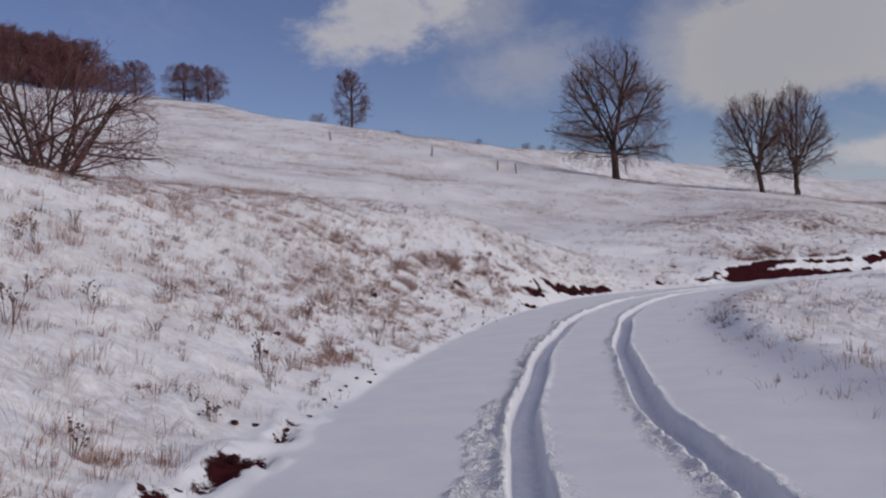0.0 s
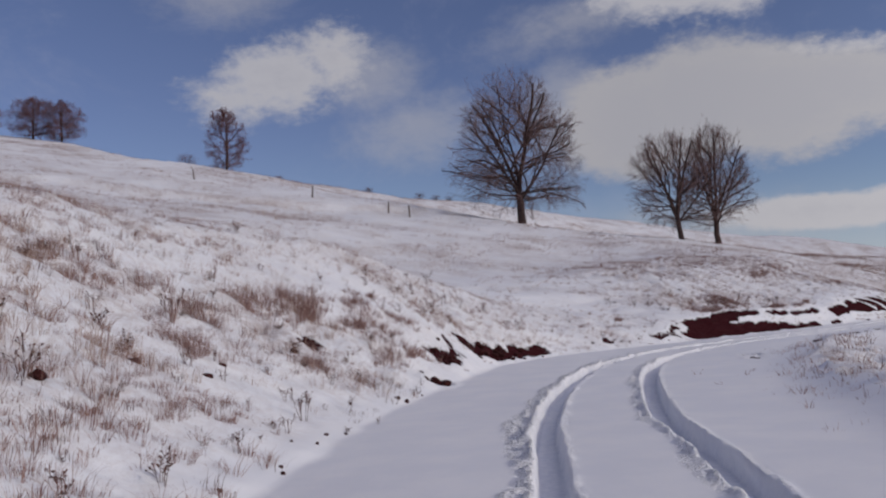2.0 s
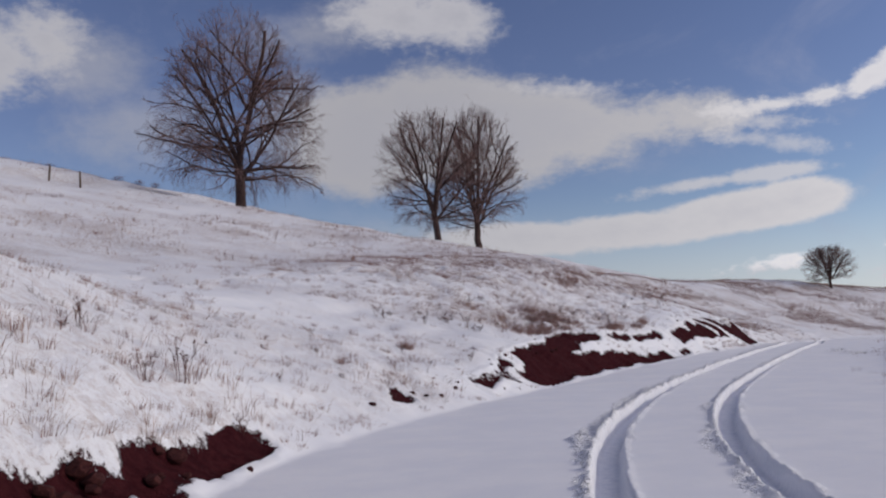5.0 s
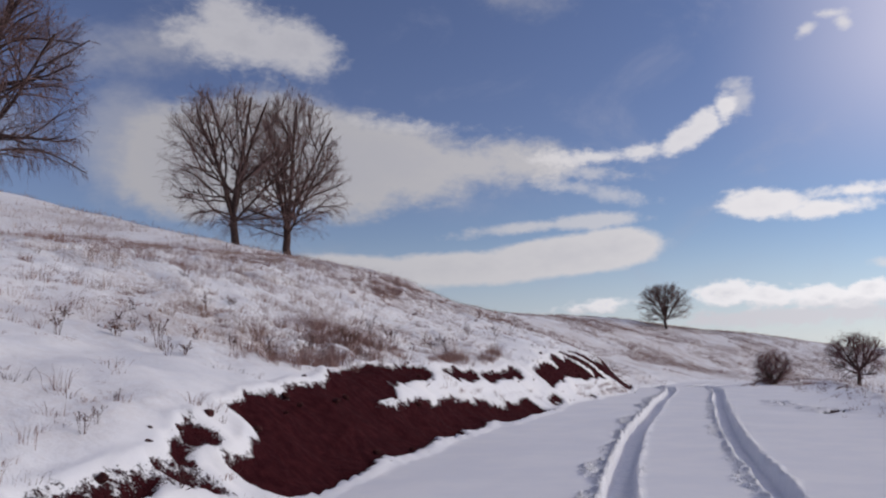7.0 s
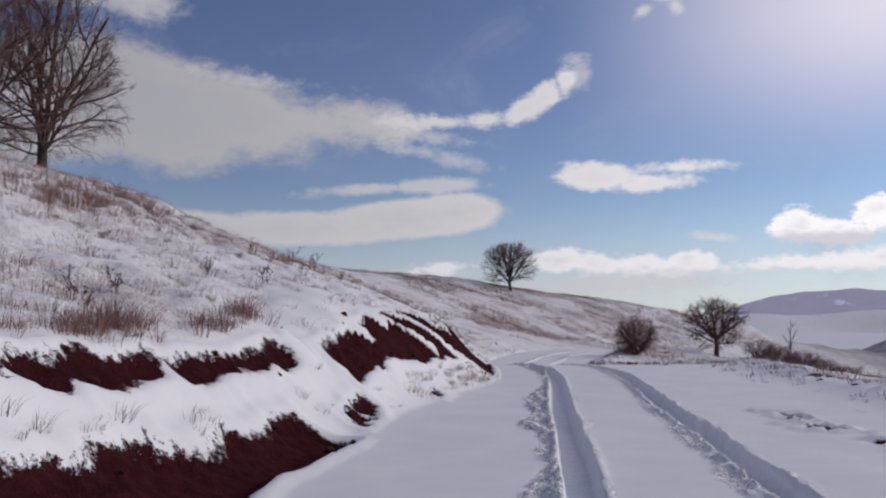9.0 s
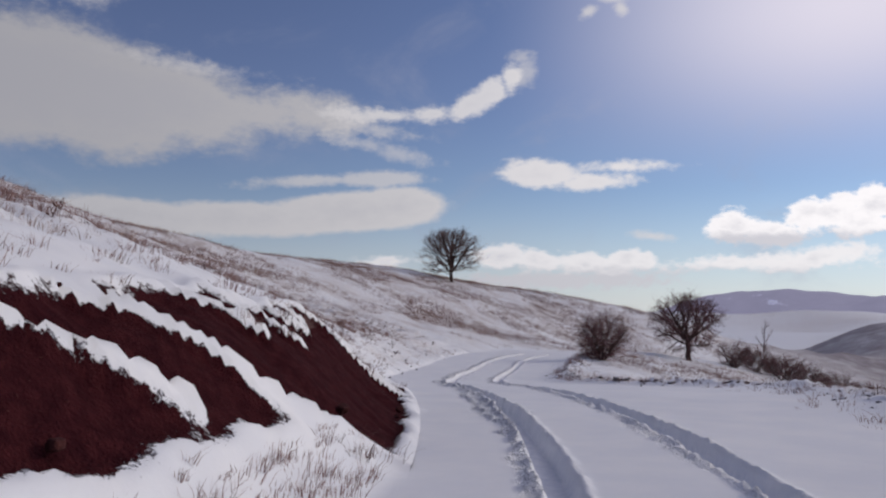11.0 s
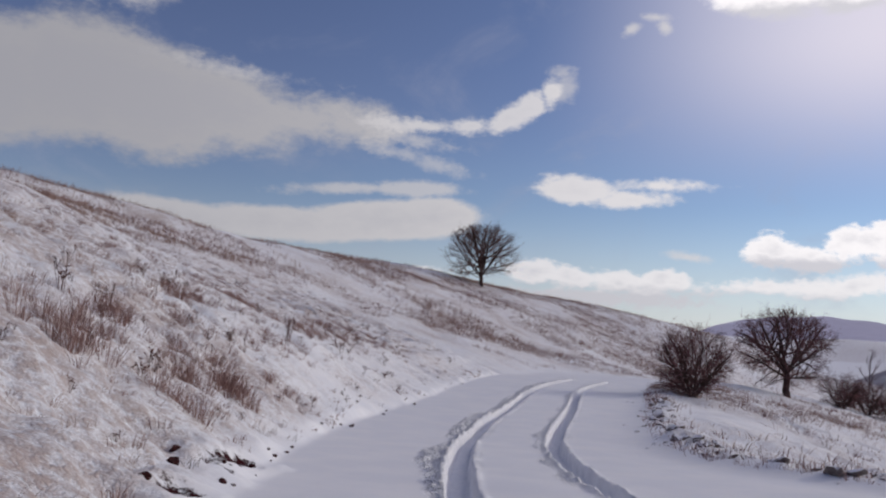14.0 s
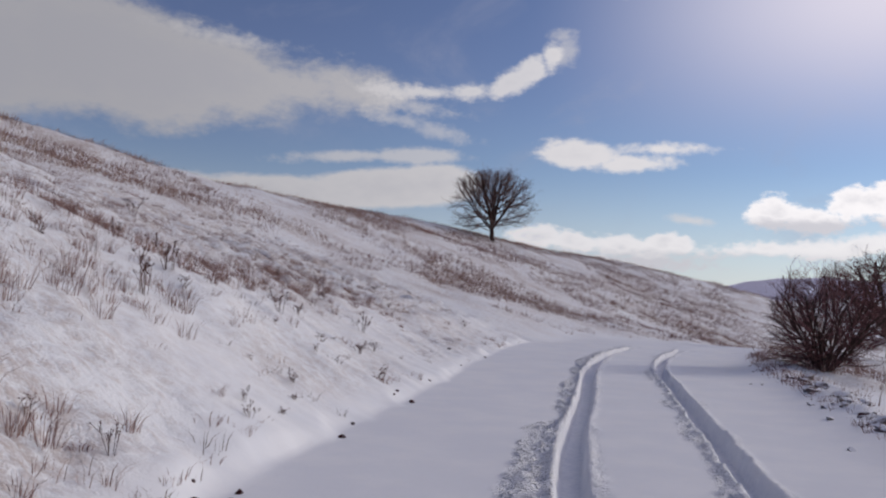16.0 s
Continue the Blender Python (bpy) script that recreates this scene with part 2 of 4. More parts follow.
def clod(w, b):
    at = place(w)
    n = w.noise(at, 22, 5, 0.65)
    w.wire(w.mix(w.span(n, 0.3, 0.75), (0.030, 0.008, 0.009), (0.075, 0.022, 0.020)), b.inputs["Base Color"])
    bump(w, b, n, 0.8, 0.03)


def stone_rock(w, b):
    at = place(w)
    n = w.noise(at, 15, 5, 0.65)
    up = w.put("ShaderNodeSeparateXYZ")
    w.wire(w.put("ShaderNodeNewGeometry").outputs["Normal"], up.inputs[0])
    stone = w.mix(w.span(n, 0.3, 0.75), (0.10, 0.075, 0.07), (0.26, 0.22, 0.20))
    w.wire(w.mix(w.span(w.math("ADD", up.outputs[2], w.math("MULTIPLY", n, 0.5)), 0.85, 1.05), stone, (0.82, 0.82, 0.85)), b.inputs["Base Color"])
    bump(w, b, n, 0.7, 0.03)


SNOW = material("snowy_ground", snow_ground, 0.72, 0.25)
ROAD = material("driven_snow", snow_road, 0.72, 0.25)
BARK = material("grey_brown_bark", bark((0.042, 0.025, 0.024), (0.11, 0.070, 0.060)), 0.9, 0.2)
TWIG = material("dark_twigs", dry((0.10, 0.060, 0.058), (0.24, 0.15, 0.14)), 0.9, 0.2)
RED_TWIG = material("reddish_twigs", dry((0.09, 0.042, 0.046), (0.22, 0.10, 0.10)), 0.9, 0.2)
STRAW = material("dead_grass", dry((0.28, 0.18, 0.145), (0.50, 0.37, 0.31)), 0.9, 0.15)
RUST = material("rust_brown_grass", dry((0.19, 0.10, 0.092), (0.40, 0.26, 0.225)), 0.9, 0.15)
STALK = material("dark_weed_stalks", dry((0.075, 0.036, 0.032), (0.18, 0.10, 0.08)), 0.9, 0.15)
CLOD = material("red_brown_clod", clod, 0.95, 0.15)
STONE = material("snow_dusted_stone", stone_rock, 0.9, 0.2)
WOOD = material("weathered_post_wood", bark((0.07, 0.05, 0.04), (0.20, 0.15, 0.12), 14), 0.9, 0.2)

# ---- the lie of the land ----
# middle line of the two wheel ruts
CENTRE = [(0.5, -45), (1.8, -30), (2.7, -17), (3.2, -5), (3.6, 1.0), (4.4, 7.2), (5.8, 13.8), (8.4, 21.5), (11.7, 28.4), (15.6, 33.7),
          (19.5, 37.5), (23.6, 41.1), (29.3, 45.5), (35.0, 49.4), (40.2, 53.3), (45.2, 57.9), (49.2, 61.2), (54, 64.4), (60, 67.8),
          (65.5, 71.2), (71.5, 73.8), (79, 75.6), (88, 75.6), (98, 72.8), (110, 66.5), (124, 57)]


def spline(points, n=40):
    c = np.array(points, float)
    c = np.vstack([2 * c[0] - c[1], c, 2 * c[-1] - c[-2]])
    t, out = np.linspace(0, 1, n, endpoint=False)[:, None], []
    for i in range(1, len(c) - 2):
        p0, p1, p2, p3 = c[i - 1 : i + 3]
        out.append(0.5 * (2 * p1 + (p2 - p0) * t + (2 * p0 - 5 * p1 + 4 * p2 - p3) * t**2 + (3 * p1 - p0 - 3 * p2 + p3) * t**3))
    return np.vstack(out + [c[-2:-1]])


LINE = spline(CENTRE, 40)
bell = np.exp(-0.5 * (np.arange(-40, 41) / 17) ** 2)
LINE = np.stack([np.convolve(np.r_[2 * c[0] - c[40:0:-1], c, 2 * c[-1] - c[-2:-42:-1]], bell / bell.sum(), "valid") for c in LINE.T], 1)
ALONG = np.r_[0, np.hypot(*np.diff(LINE, axis=0).T).cumsum()]
ALONG -= ALONG[3 * 40]
HEAD = np.gradient(LINE, axis=0)
HEAD /= np.linalg.norm(HEAD, axis=1)[:, None]
SIDE = np.c_[-HEAD[:, 1], HEAD[:, 0]]
# how sharply the track bends to its right
BEND = -np.gradient(np.unwrap(np.arctan2(HEAD[:, 1], HEAD[:, 0]))) / np.gradient(ALONG)
BEND = np.convolve(np.pad(BEND, 20, "edge"), np.ones(41) / 41, "valid")


def station(x, y):
    """Distance along the track and distance to its left (minus: right), for arrays."""
    x, y = np.asarray(x, float).ravel(), np.asarray(y, float).ravel()
    s, u = np.empty(len(x)), np.empty(len(x))
    for a in range(0, len(x), 8000):
        d = (x[a : a + 8000, None] - LINE[:, 0]) ** 2 + (y[a : a + 8000, None] - LINE[:, 1]) ** 2
        i = d.argmin(1)
        off = np.c_[x[a : a + 8000], y[a : a + 8000]] - LINE[i]
        far = np.sqrt(d[np.arange(len(i)), i])
        side = (off * SIDE[i]).sum(1)
        s[a : a + 8000] = ALONG[i] + np.clip((off * HEAD[i]).sum(1) / np.maximum(1 + side * BEND[i], 0.3), -0.35, 0.35)
        u[a : a + 8000] = np.where(far < 2.0, side, np.sign(side) * far)
    return s, u


def track(s, u):
    """The plan position at a station."""
    s, u = np.asarray(s, float), np.asarray(u, float)
    px, py = np.interp(s, ALONG, LINE[:, 0]), np.interp(s, ALONG, LINE[:, 1])
    nx, ny = np.interp(s, ALONG, SIDE[:, 0]), np.interp(s, ALONG, SIDE[:, 1])
    k = np.hypot(nx, ny)
    return px + u * nx / k, py + u * ny / k


def smooth(x, nodes, values):
    """Monotone cubic through nodes; values may hold a row for each node."""
    nodes, values = np.asarray(nodes, float), np.asarray(values, float)
    x = np.clip(np.asarray(x, float), nodes[0], nodes[-1])
    gap = np.diff(nodes)
    rise = np.diff(values, axis=0) / gap.reshape(-1, *[1] * (values.ndim - 1))
    slope = np.zeros_like(values)
    same = rise[1:] * rise[:-1] > 0
    slope[1:-1] = np.where(same, 2 * rise[1:] * rise[:-1] / np.where(same, rise[1:] + rise[:-1], 1), 0)
    slope[0], slope[-1] = rise[0], rise[-1]
    i = np.clip(np.searchsorted(nodes, x) - 1, 0, len(gap) - 1)
    g = gap[i]
    t = (x - nodes[i]) / g
    if values.ndim > 1:
        t, g = t[:, None], g[:, None]
    return ((2 * t**3 - 3 * t**2 + 1) * values[i] + (t**3 - 2 * t**2 + t) * g * slope[i] + (3 * t**2 - 2 * t**3) * values[i + 1]
            + (t**3 - t**2) * g * slope[i + 1])


# height of the road, and of the hill on its left at some stations (rows) and distances (columns)
ROAD_S = [-45, 0, 12, 19, 23, 35, 52, 60, 66, 71, 75, 80, 85, 91, 100, 115, 125, 150, 175]
ROAD_Z = [0, 0.03, -0.03, 0.04, 0.15, 0.39, 0.42, 0.51, 0.58, 0.61, 0.59, 0.42, 0.12, -0.16, -0.24, -0.2, -0.5, -4.0, -9.0]
HILL_U = [2.6, 5, 9, 20, 35, 55, 90, 150, 240]
HILL_S = [-30, 20, 34, 46, 60, 71, 78, 88, 104, 122, 140]
HILL_Z = [
    (0, 1.2, 3.1, 6.5, 11.0, 16.5, 25.9, 43.0, 66.5),
    (0, 1.1, 3.4, 5.4, 9.9, 15.2, 24.8, 42.0, 65.1),
    (0, 1.2, 3.6, 5.0, 9.7, 14.9, 24.8, 42.0, 63.0),
    (0, 0.7, 2.0, 4.5, 9.5, 14.9, 25.2, 42.1, 58.8),
    (0, 0.9, 2.9, 5.2, 9.7, 15.2, 25.8, 42.1, 49.7),
    (0, 1.2, 3.55, 5.9, 10.1, 15.5, 25.9, 35.7, 39.3),
    (0, 1.3, 3.6, 6.8, 10.8, 15.5, 26.0, 30.2, 31.2),
    (0, 1.5, 3.45, 7.7, 10.4, 14.1, 25.2, 21.9, 19.2),
    (0, 0.95, 2.3, 6.2, 8.7, 9.1, 24.2, 9.8, 2.3),
    (0, 0.5, 1.3, 5.3, 7.7, 5.0, 18.7, -1.5, -11.5),
    (0, 0.2, 0.2, 3.7, 7.6, 1.2, 9.6, -11.4, -22.0),
]
LEFT_S, LEFT_W = [-45, 0, 6, 14, 25, 30, 38, 48, 60, 66, 70, 79, 82, 86, 90, 95, 104, 113, 125], [2.9, 2.8, 2.87, 3.0, 3.35, 3.45, 4.2, 3.4, 2.9, 2.2, 1.62, 1.6, 2.05, 2.45, 2.8, 2.97, 2.95, 3.6, 4.0]
RIGHT_S, RIGHT_W = [-45, 0, 25, 35, 50, 60, 67, 72, 77, 82, 84, 86, 88, 91, 95, 100, 106, 150], [2.9, 2.6, 2.6, 3.3, 4.0, 3.9, 4.0, 4.1, 5.0, 5.9, 5.3, 4.0, 2.8, 2.35, 2.4, 2.75, 3.0, 3.0]


TERRACE_SHADOW_X, TERRACE_SHADOW_Y = [-60, -12, 3, 12.5, 24, 42, 60, 80], [78, 82, 85, 86.8, 89.5, 90, 92, 95]


def fbm(x, y, size, octaves=4, seed=0):
    """Value noise on a lattice, about -1 to 1, for arrays."""
    total, amp = np.zeros_like(np.asarray(x, float)), 1.0
    for o in range(octaves):
        px, py = np.asarray(x) / size + 17.3 * o + seed * 7.7, np.asarray(y) / size - 9.1 * o + seed * 3.1
        ix, iy = np.floor(px), np.floor(py)
        fx, fy = px - ix, py - iy
        fx, fy = fx * fx * (3 - 2 * fx), fy * fy * (3 - 2 * fy)

        def rnd(a, b):
            v = np.sin(a * 127.1 + b * 311.7 + (o + seed) * 74.7) * 43758.5453
            return 2 * (v - np.floor(v)) - 1

        total += amp * ((rnd(ix, iy) * (1 - fx) + rnd(ix + 1, iy) * fx) * (1 - fy) + (rnd(ix, iy + 1) * (1 - fx) + rnd(ix + 1, iy + 1) * fx) * fy)
        amp, size = amp * 0.5, size * 0.5
    return total


def step(x, a, b):
    t = np.clip((x - a) / (b - a), 0, 1)
    return t * t * (3 - 2 * t)


def land(x, y, fine=True, at=None):
    """Height of the snow surface, for arrays of places."""
    shape = np.shape(x)
    x, y = np.asarray(x, float).ravel(), np.asarray(y, float).ravel()
    s, u = at or station(x, y)
    base = smooth(s, ROAD_S, ROAD_Z)
    left, right = smooth(s, LEFT_S, LEFT_W), smooth(s, RIGHT_S, RIGHT_W)
    rows = smooth(s, HILL_S, HILL_Z)
    # hill: distance counted from the road's own edge near the road
    v = np.where(u < 9, 2.6 + (u - left) * (9 - 2.6) / (9 - left), u)
    v = np.clip(v, HILL_U[0], HILL_U[-1])
    up = np.zeros(len(x))
    i = np.clip(np.searchsorted(HILL_U, v) - 1, 0, len(HILL_U) - 2)
    nodes = np.array(HILL_U)
    gap = np.diff(nodes)
    rise = np.diff(rows, axis=1) / gap
    slope = np.zeros_like(rows)
    slope[:, 1:-1] = (rise[:, 1:] * gap[:-1] + rise[:, :-1] * gap[1:]) / (gap[1:] + gap[:-1])
    slope[:, 0], slope[:, -1] = rise[:, 0] * 0.6, rise[:, -1]
    n = np.arange(len(x))
    t, g = (v - nodes[i]) / gap[i], gap[i]
    up = ((2 * t**3 - 3 * t**2 + 1) * rows[n, i] + (t**3 - 2 * t**2 + t) * g * slope[n, i] + (3 * t**2 - 2 * t**3) * rows[n, i + 1]
          + (t**3 - t**2) * g * slope[n, i + 1])
    up = np.where(u > left, up, 0)
    # the steep cut beside the road
    cut = np.interp(s, [27, 31, 38, 42, 47, 51, 58, 62, 66, 69, 74, 76, 78.5], [0, 0.45, 0.4, 0.1, 0.25, 0.6, 0.6, 0.5, 0.75, 0.7, 0.65, 0.5, 0])
    up += cut * step(u, left, left + 1.5) * (1 - step(u, left + 1.5, 9))
    # a low broken ledge where the bank meets the road
    ledge = np.interp(s, [0, 4, 30, 36, 80, 83, 110], [0.04, 0.05, 0.05, 0.02, 0.01, 0.06, 0.06]) * np.clip(0.7 + 1.1 * fbm(s, s * 0, 0.6, 3, 5), 0.0, 2.0)
    lip = left + 0.16 * fbm(s, s * 0, 0.7, 3, 6)
    up += ledge * step(u, lip - 0.02, lip + 0.16) * (1 - step(u, lip + 0.3, lip + 2.5))
    up -= np.clip(u - 240, 0, 600) * 0.12
    # right: a low rim, then the slope into the valley
    d = -u - right
    rim = 0.28 * np.exp(-(((d - 0.5) / 0.6) ** 2)) * np.interp(s, [20, 30, 80, 88], [0.8, 0.5, 0.5, 0.55])
    fall = np.where(d > 0.6, -0.26 * (d - 0.6) * (1 - np.exp(-np.clip(d - 0.6, 0, 90) / 3)), 0)
    fall = -26 * np.tanh(-fall / 26)
    down = np.where(d > -1, rim, 0) + fall
    z = base + np.where(u > 0, up, down)
    # an old field terrace across the hillside; by the trees it follows their shadow
    bank = y - np.interp(x, TERRACE_SHADOW_X, TERRACE_SHADOW_Y)
    z = z + 0.5 * step(bank, -0.8, 0.8) * step(u, 15, 22) * step(x, -60, -40) * (1 - step(x, 60, 75))
    if fine:
        rough = np.where(u > 0, step(u, left - 0.1, left + 2.0), step(d, -0.4, 1.5))
        z = z + rough * (0.10 * fbm(x, y, 2.6, 3, 1) + 0.045 * fbm(x, y, 0.7, 2, 2) + np.where(np.abs(u) > 12, 0.35 * fbm(x, y, 14, 2, 3), 0) * step(np.abs(u), 12, 30))
        z = z + (1 - rough) * 0.012 * fbm(x, y, 1.3, 2, 4)
    return z.reshape(shape)

# ---- ground and road ----
# stretches of bare soil on the cut: start, end along the track, lower and upper edge at start and end
SOIL_SPUR = [
    (4.6, 7.0, 2.78, 3.02, 2.86, 3.02), (7.9, 8.9, 2.88, 3.04, 2.93, 3.07), (28.6, 29.3, 3.4, 3.8, 3.4, 3.8), (30.8, 32.6, 3.95, 4.3, 4.15, 4.6),
    (33.9, 37.8, 4.3, 4.8, 4.35, 4.75), (37.6, 39.6, 4.35, 4.75, 4.4, 4.6), (26.6, 27.3, 5.35, 5.55, 5.35, 5.5),
]
SOIL_LOW_CUT = [
    (43.5, 44.1, 4.34, 4.5, 4.42, 4.55), (47.0, 48.4, 3.85, 4.28, 3.82, 4.25), (48.7, 49.2, 4.22, 4.36, 4.22, 4.36), (49.3, 51.6, 3.45, 3.85, 3.35, 4.3), (50.3, 53.0, 3.6, 4.38, 3.32, 4.55),
    (52.4, 55.3, 3.85, 4.5, 4.1, 4.82), (55.0, 57.5, 4.12, 4.82, 4.18, 4.42), (52.2, 58.8, 3.32, 4.2, 3.1, 3.52), (57.9, 60.0, 4.04, 4.34, 3.88, 4.12),
    (60.2, 62.8, 3.83, 4.08, 3.58, 3.78), (57.8, 61.3, 2.88, 3.52, 2.62, 3.2),
]
SOIL_HIGH_CUT = [
    (63.7, 66.0, 3.08, 3.58, 2.95, 3.5), (65.8, 70.5, 2.92, 3.5, 2.1, 3.36), (70.1, 74.5, 1.74, 3.2, 1.74, 3.02), (74.2, 77.6, 1.74, 3.0, 1.78, 2.0),
    (76.2, 77.5, 2.48, 2.66, 2.4, 2.58), (77.4, 78.5, 2.3, 2.43, 2.12, 2.27), (77.2, 78.8, 2.55, 2.75, 2.62, 2.9), (79.3, 80.2, 1.82, 2.02, 1.8, 1.96),
    (81.1, 81.7, 2.2, 2.4, 2.2, 2.4), (83, 84, 2.3, 2.5, 2.3, 2.5), (62.4, 62.9, 2.75, 2.95, 2.75, 2.95), (63.0, 63.5, 2.8, 3.0, 2.8, 3.0), (65.6, 66.0, 2.3, 2.42, 2.3, 2.4),
]
SOIL_VALLEY = [
    (32.2, 33.6, -2.62, -2.1, -2.5, -2.05), (36.0, 39.8, -3.75, -3.45, -3.75, -3.45), (39.3, 44.0, -4.0, -3.4, -4.6, -4.1), (60.4, 62.2, -3.5, -3.1, -2.6, -2.2), (62.6, 64.2, -2.5, -2.05, -2.4, -2.1),
]
SOIL = SOIL_SPUR + SOIL_LOW_CUT + SOIL_HIGH_CUT + SOIL_VALLEY

# slanting streaks of snow on it: upper end, lower end, width
STREAKS = [(68.0, 3.5, 69.4, 2.2, 0.17), (66.7, 3.5, 67.9, 2.7, 0.09), (69.6, 3.4, 70.3, 2.9, 0.10), (65.1, 3.55, 65.5, 3.3, 0.10), (66.4, 3.6, 66.7, 3.35, 0.12), (74.5, 2.68, 75.9, 1.92, 0.17),
           (71.0, 2.9, 71.35, 2.72, 0.14), (71.9, 3.0, 72.35, 2.78, 0.11), (70.9, 3.2, 71.3, 3.05, 0.11), (73.0, 3.0, 73.2, 2.9, 0.09), (73.9, 2.98, 74.1, 2.8, 0.09)]


def soil_at(s, u):
    f = np.zeros(len(s))
    for s0, s1, a0, b0, a1, b1 in SOIL:
        t = np.clip((s - s0) / (s1 - s0), 0, 1)
        lo, hi = a0 + (a1 - a0) * t, b0 + (b1 - b0) * t
        ends = np.minimum(s - s0, s1 - s) / 0.8
        sides = np.minimum(u - lo, hi - u) / 0.42
        f = np.maximum(f, np.clip(0.54 + np.minimum(ends, sides), 0, 1.15))
    # snow hangs down over the soil in ragged tongues
    sw = s + 0.35 * fbm(s, u, 0.9, 2, 15)
    f += np.where(f > 0.05, 0.20 * (1 - 0.45 * step(s, 62, 66)) * fbm(sw, u * 0.55 + sw * 0.13, 0.37, 3, 12), 0)
    f += np.where(f > 0.1, 0.30 * fbm(s * 0.93 + u * 0.3, u * 1.3 - s * 0.41, 0.67, 3, 8), 0) * (1 - 0.7 * step(s, 48, 52))
    # snow lying in slanting streaks across the highest cut
    for s0, u0, s1, u1, wide in STREAKS:
        t = np.clip(((s - s0) * (s1 - s0) + (u - u0) * (u1 - u0)) / ((s1 - s0) ** 2 + (u1 - u0) ** 2), 0, 1)
        off = np.hypot(s - s0 - t * (s1 - s0), (u - u0 - t * (u1 - u0)) * 1.3) + 0.05 * fbm(s, u, 0.6, 3, 9)
        f -= 1.1 * (1 - step(off, wide * (0.4 + 0.6 * t) - 0.13, wide * (0.4 + 0.6 * t) + 0.13))
    # on the valley side only broken strips of it show
    d = -u - smooth(s, RIGHT_S, RIGHT_W)
    along_rim = 0.62 - np.abs(d - 0.42 - 0.14 * fbm(s, s * 0, 2.1, 2, 16)) / 0.30 + np.interp(s, [14, 17, 24, 27, 58, 64, 100, 103], [-1, -0.1, -0.1, -0.4, -0.4, 0.02, 0.02, -1])
    f = np.where(u < 0, np.maximum(f, np.clip(along_rim, 0, 1)), f)
    f += np.where((u < 0) & (f > 0.05), 0.75 * fbm(s * 0.45, u, 0.22, 3, 14) - 0.22, 0)
    return np.clip(f, 0, 1.15)


def grass_at(x, y, s, u):
    """How much dead grass stands through the snow, 0 to 1."""
    big, mid = fbm(x, y, 9, 3, 21), fbm(x, y, 3.2, 3, 22)
    left, right = smooth(s, LEFT_S, LEFT_W), smooth(s, RIGHT_S, RIGHT_W)
    g = 0.56 + 0.42 * big + 0.30 * mid
    g = g + 0.16 * (1 - step(s, 26, 44)) + 0.24 * step(s, 78, 86)
    g = g + 0.16 * step(s, 82, 90) * step(u, 5, 9)
    g = g - 0.25 * step(s, 79, 83) * (1 - step(u, 4.6, 5.7)) * (u > 0)
    g = g - 0.30 * step(s, 36, 41) * (1 - step(s, 50, 56)) * (1 - step(u, 9, 16))
    g = g + 0.35 * step(s, 50, 54) * (1 - step(s, 58, 74)) * step(u, 4.8, 5.6) * (1 - step(u, 7, 9))
    g = g - 0.7 * step(s, 44, 48) * (1 - step(s, 73, 77)) * (1 - step(u, 4.0, 4.8)) * (u > 0)
    g = g + 0.2 * step(s, 54, 60) * (1 - step(s, 80, 86)) * step(u, 4.8, 7) * (1 - step(u, 24, 32))
    g = g - 0.3 * step(s, 76, 84) * (u < 0)
    # denser grass along the terrace; by the trees it paints in their shadow
    bank = y - np.interp(x, TERRACE_SHADOW_X, TERRACE_SHADOW_Y)
    g = g + 0.9 * np.exp(-((bank / 1.3) ** 2)) * step(u, 15, 22) * (1 - step(x, 60, 75)) * (0.7 + 0.5 * mid)
    on = np.where(u > 0, step(u, left + 0.1, left + 0.7), step(-u - right, 0.1, 0.6))
    far = step(np.abs(u), 60, 140)
    return np.clip(np.clip(g, 0, 1) * on + far * 0.35 * on, 0, 1)


def strip_ground(s, u):
    """Detailed snow surface beside the road; also its soil."""
    x, y = track(s, u)
    z = land(x, y, at=(s, u))
    soil = soil_at(s, u)
    m = step(soil, 0.3, 0.7)
    z = z - m * (0.06 + 0.05 * fbm(x, y, 0.5, 3, 31)) + (1 - m) * 0.05 * step(soil, 0.0, 0.3)
    z = z + grass_at(x, y, s, u) * (1 - m) * 0.085 * fbm(x, y, 0.40, 3, 33)
    return x, y, z, soil


# where the wheels ran: their middle line left of the track's own, and half their spacing
RUT_S = [-9, 5, 9, 13, 17, 20, 23.5, 27, 31, 35, 45, 49, 53, 61, 66, 73, 79, 84, 87, 90, 95, 100, 113]
RUT_MID = [0.15, 0.13, 0.18, 0.07, 0.13, 0.15, 0.32, 0.35, 0.35, 0.2, 0.01, -0.05, -0.14, -0.24, -0.17, -0.28, -0.31, -0.24, -0.12, 0.0, -0.01, -0.14, -0.3]
RUT_HALF = [0.66, 0.66, 0.63, 0.65, 0.68, 0.69, 0.68, 0.69, 0.67, 0.67, 0.69, 0.71, 0.73, 0.72, 0.71, 0.72, 0.71, 0.68, 0.67, 0.67, 0.72, 0.73, 0.72]


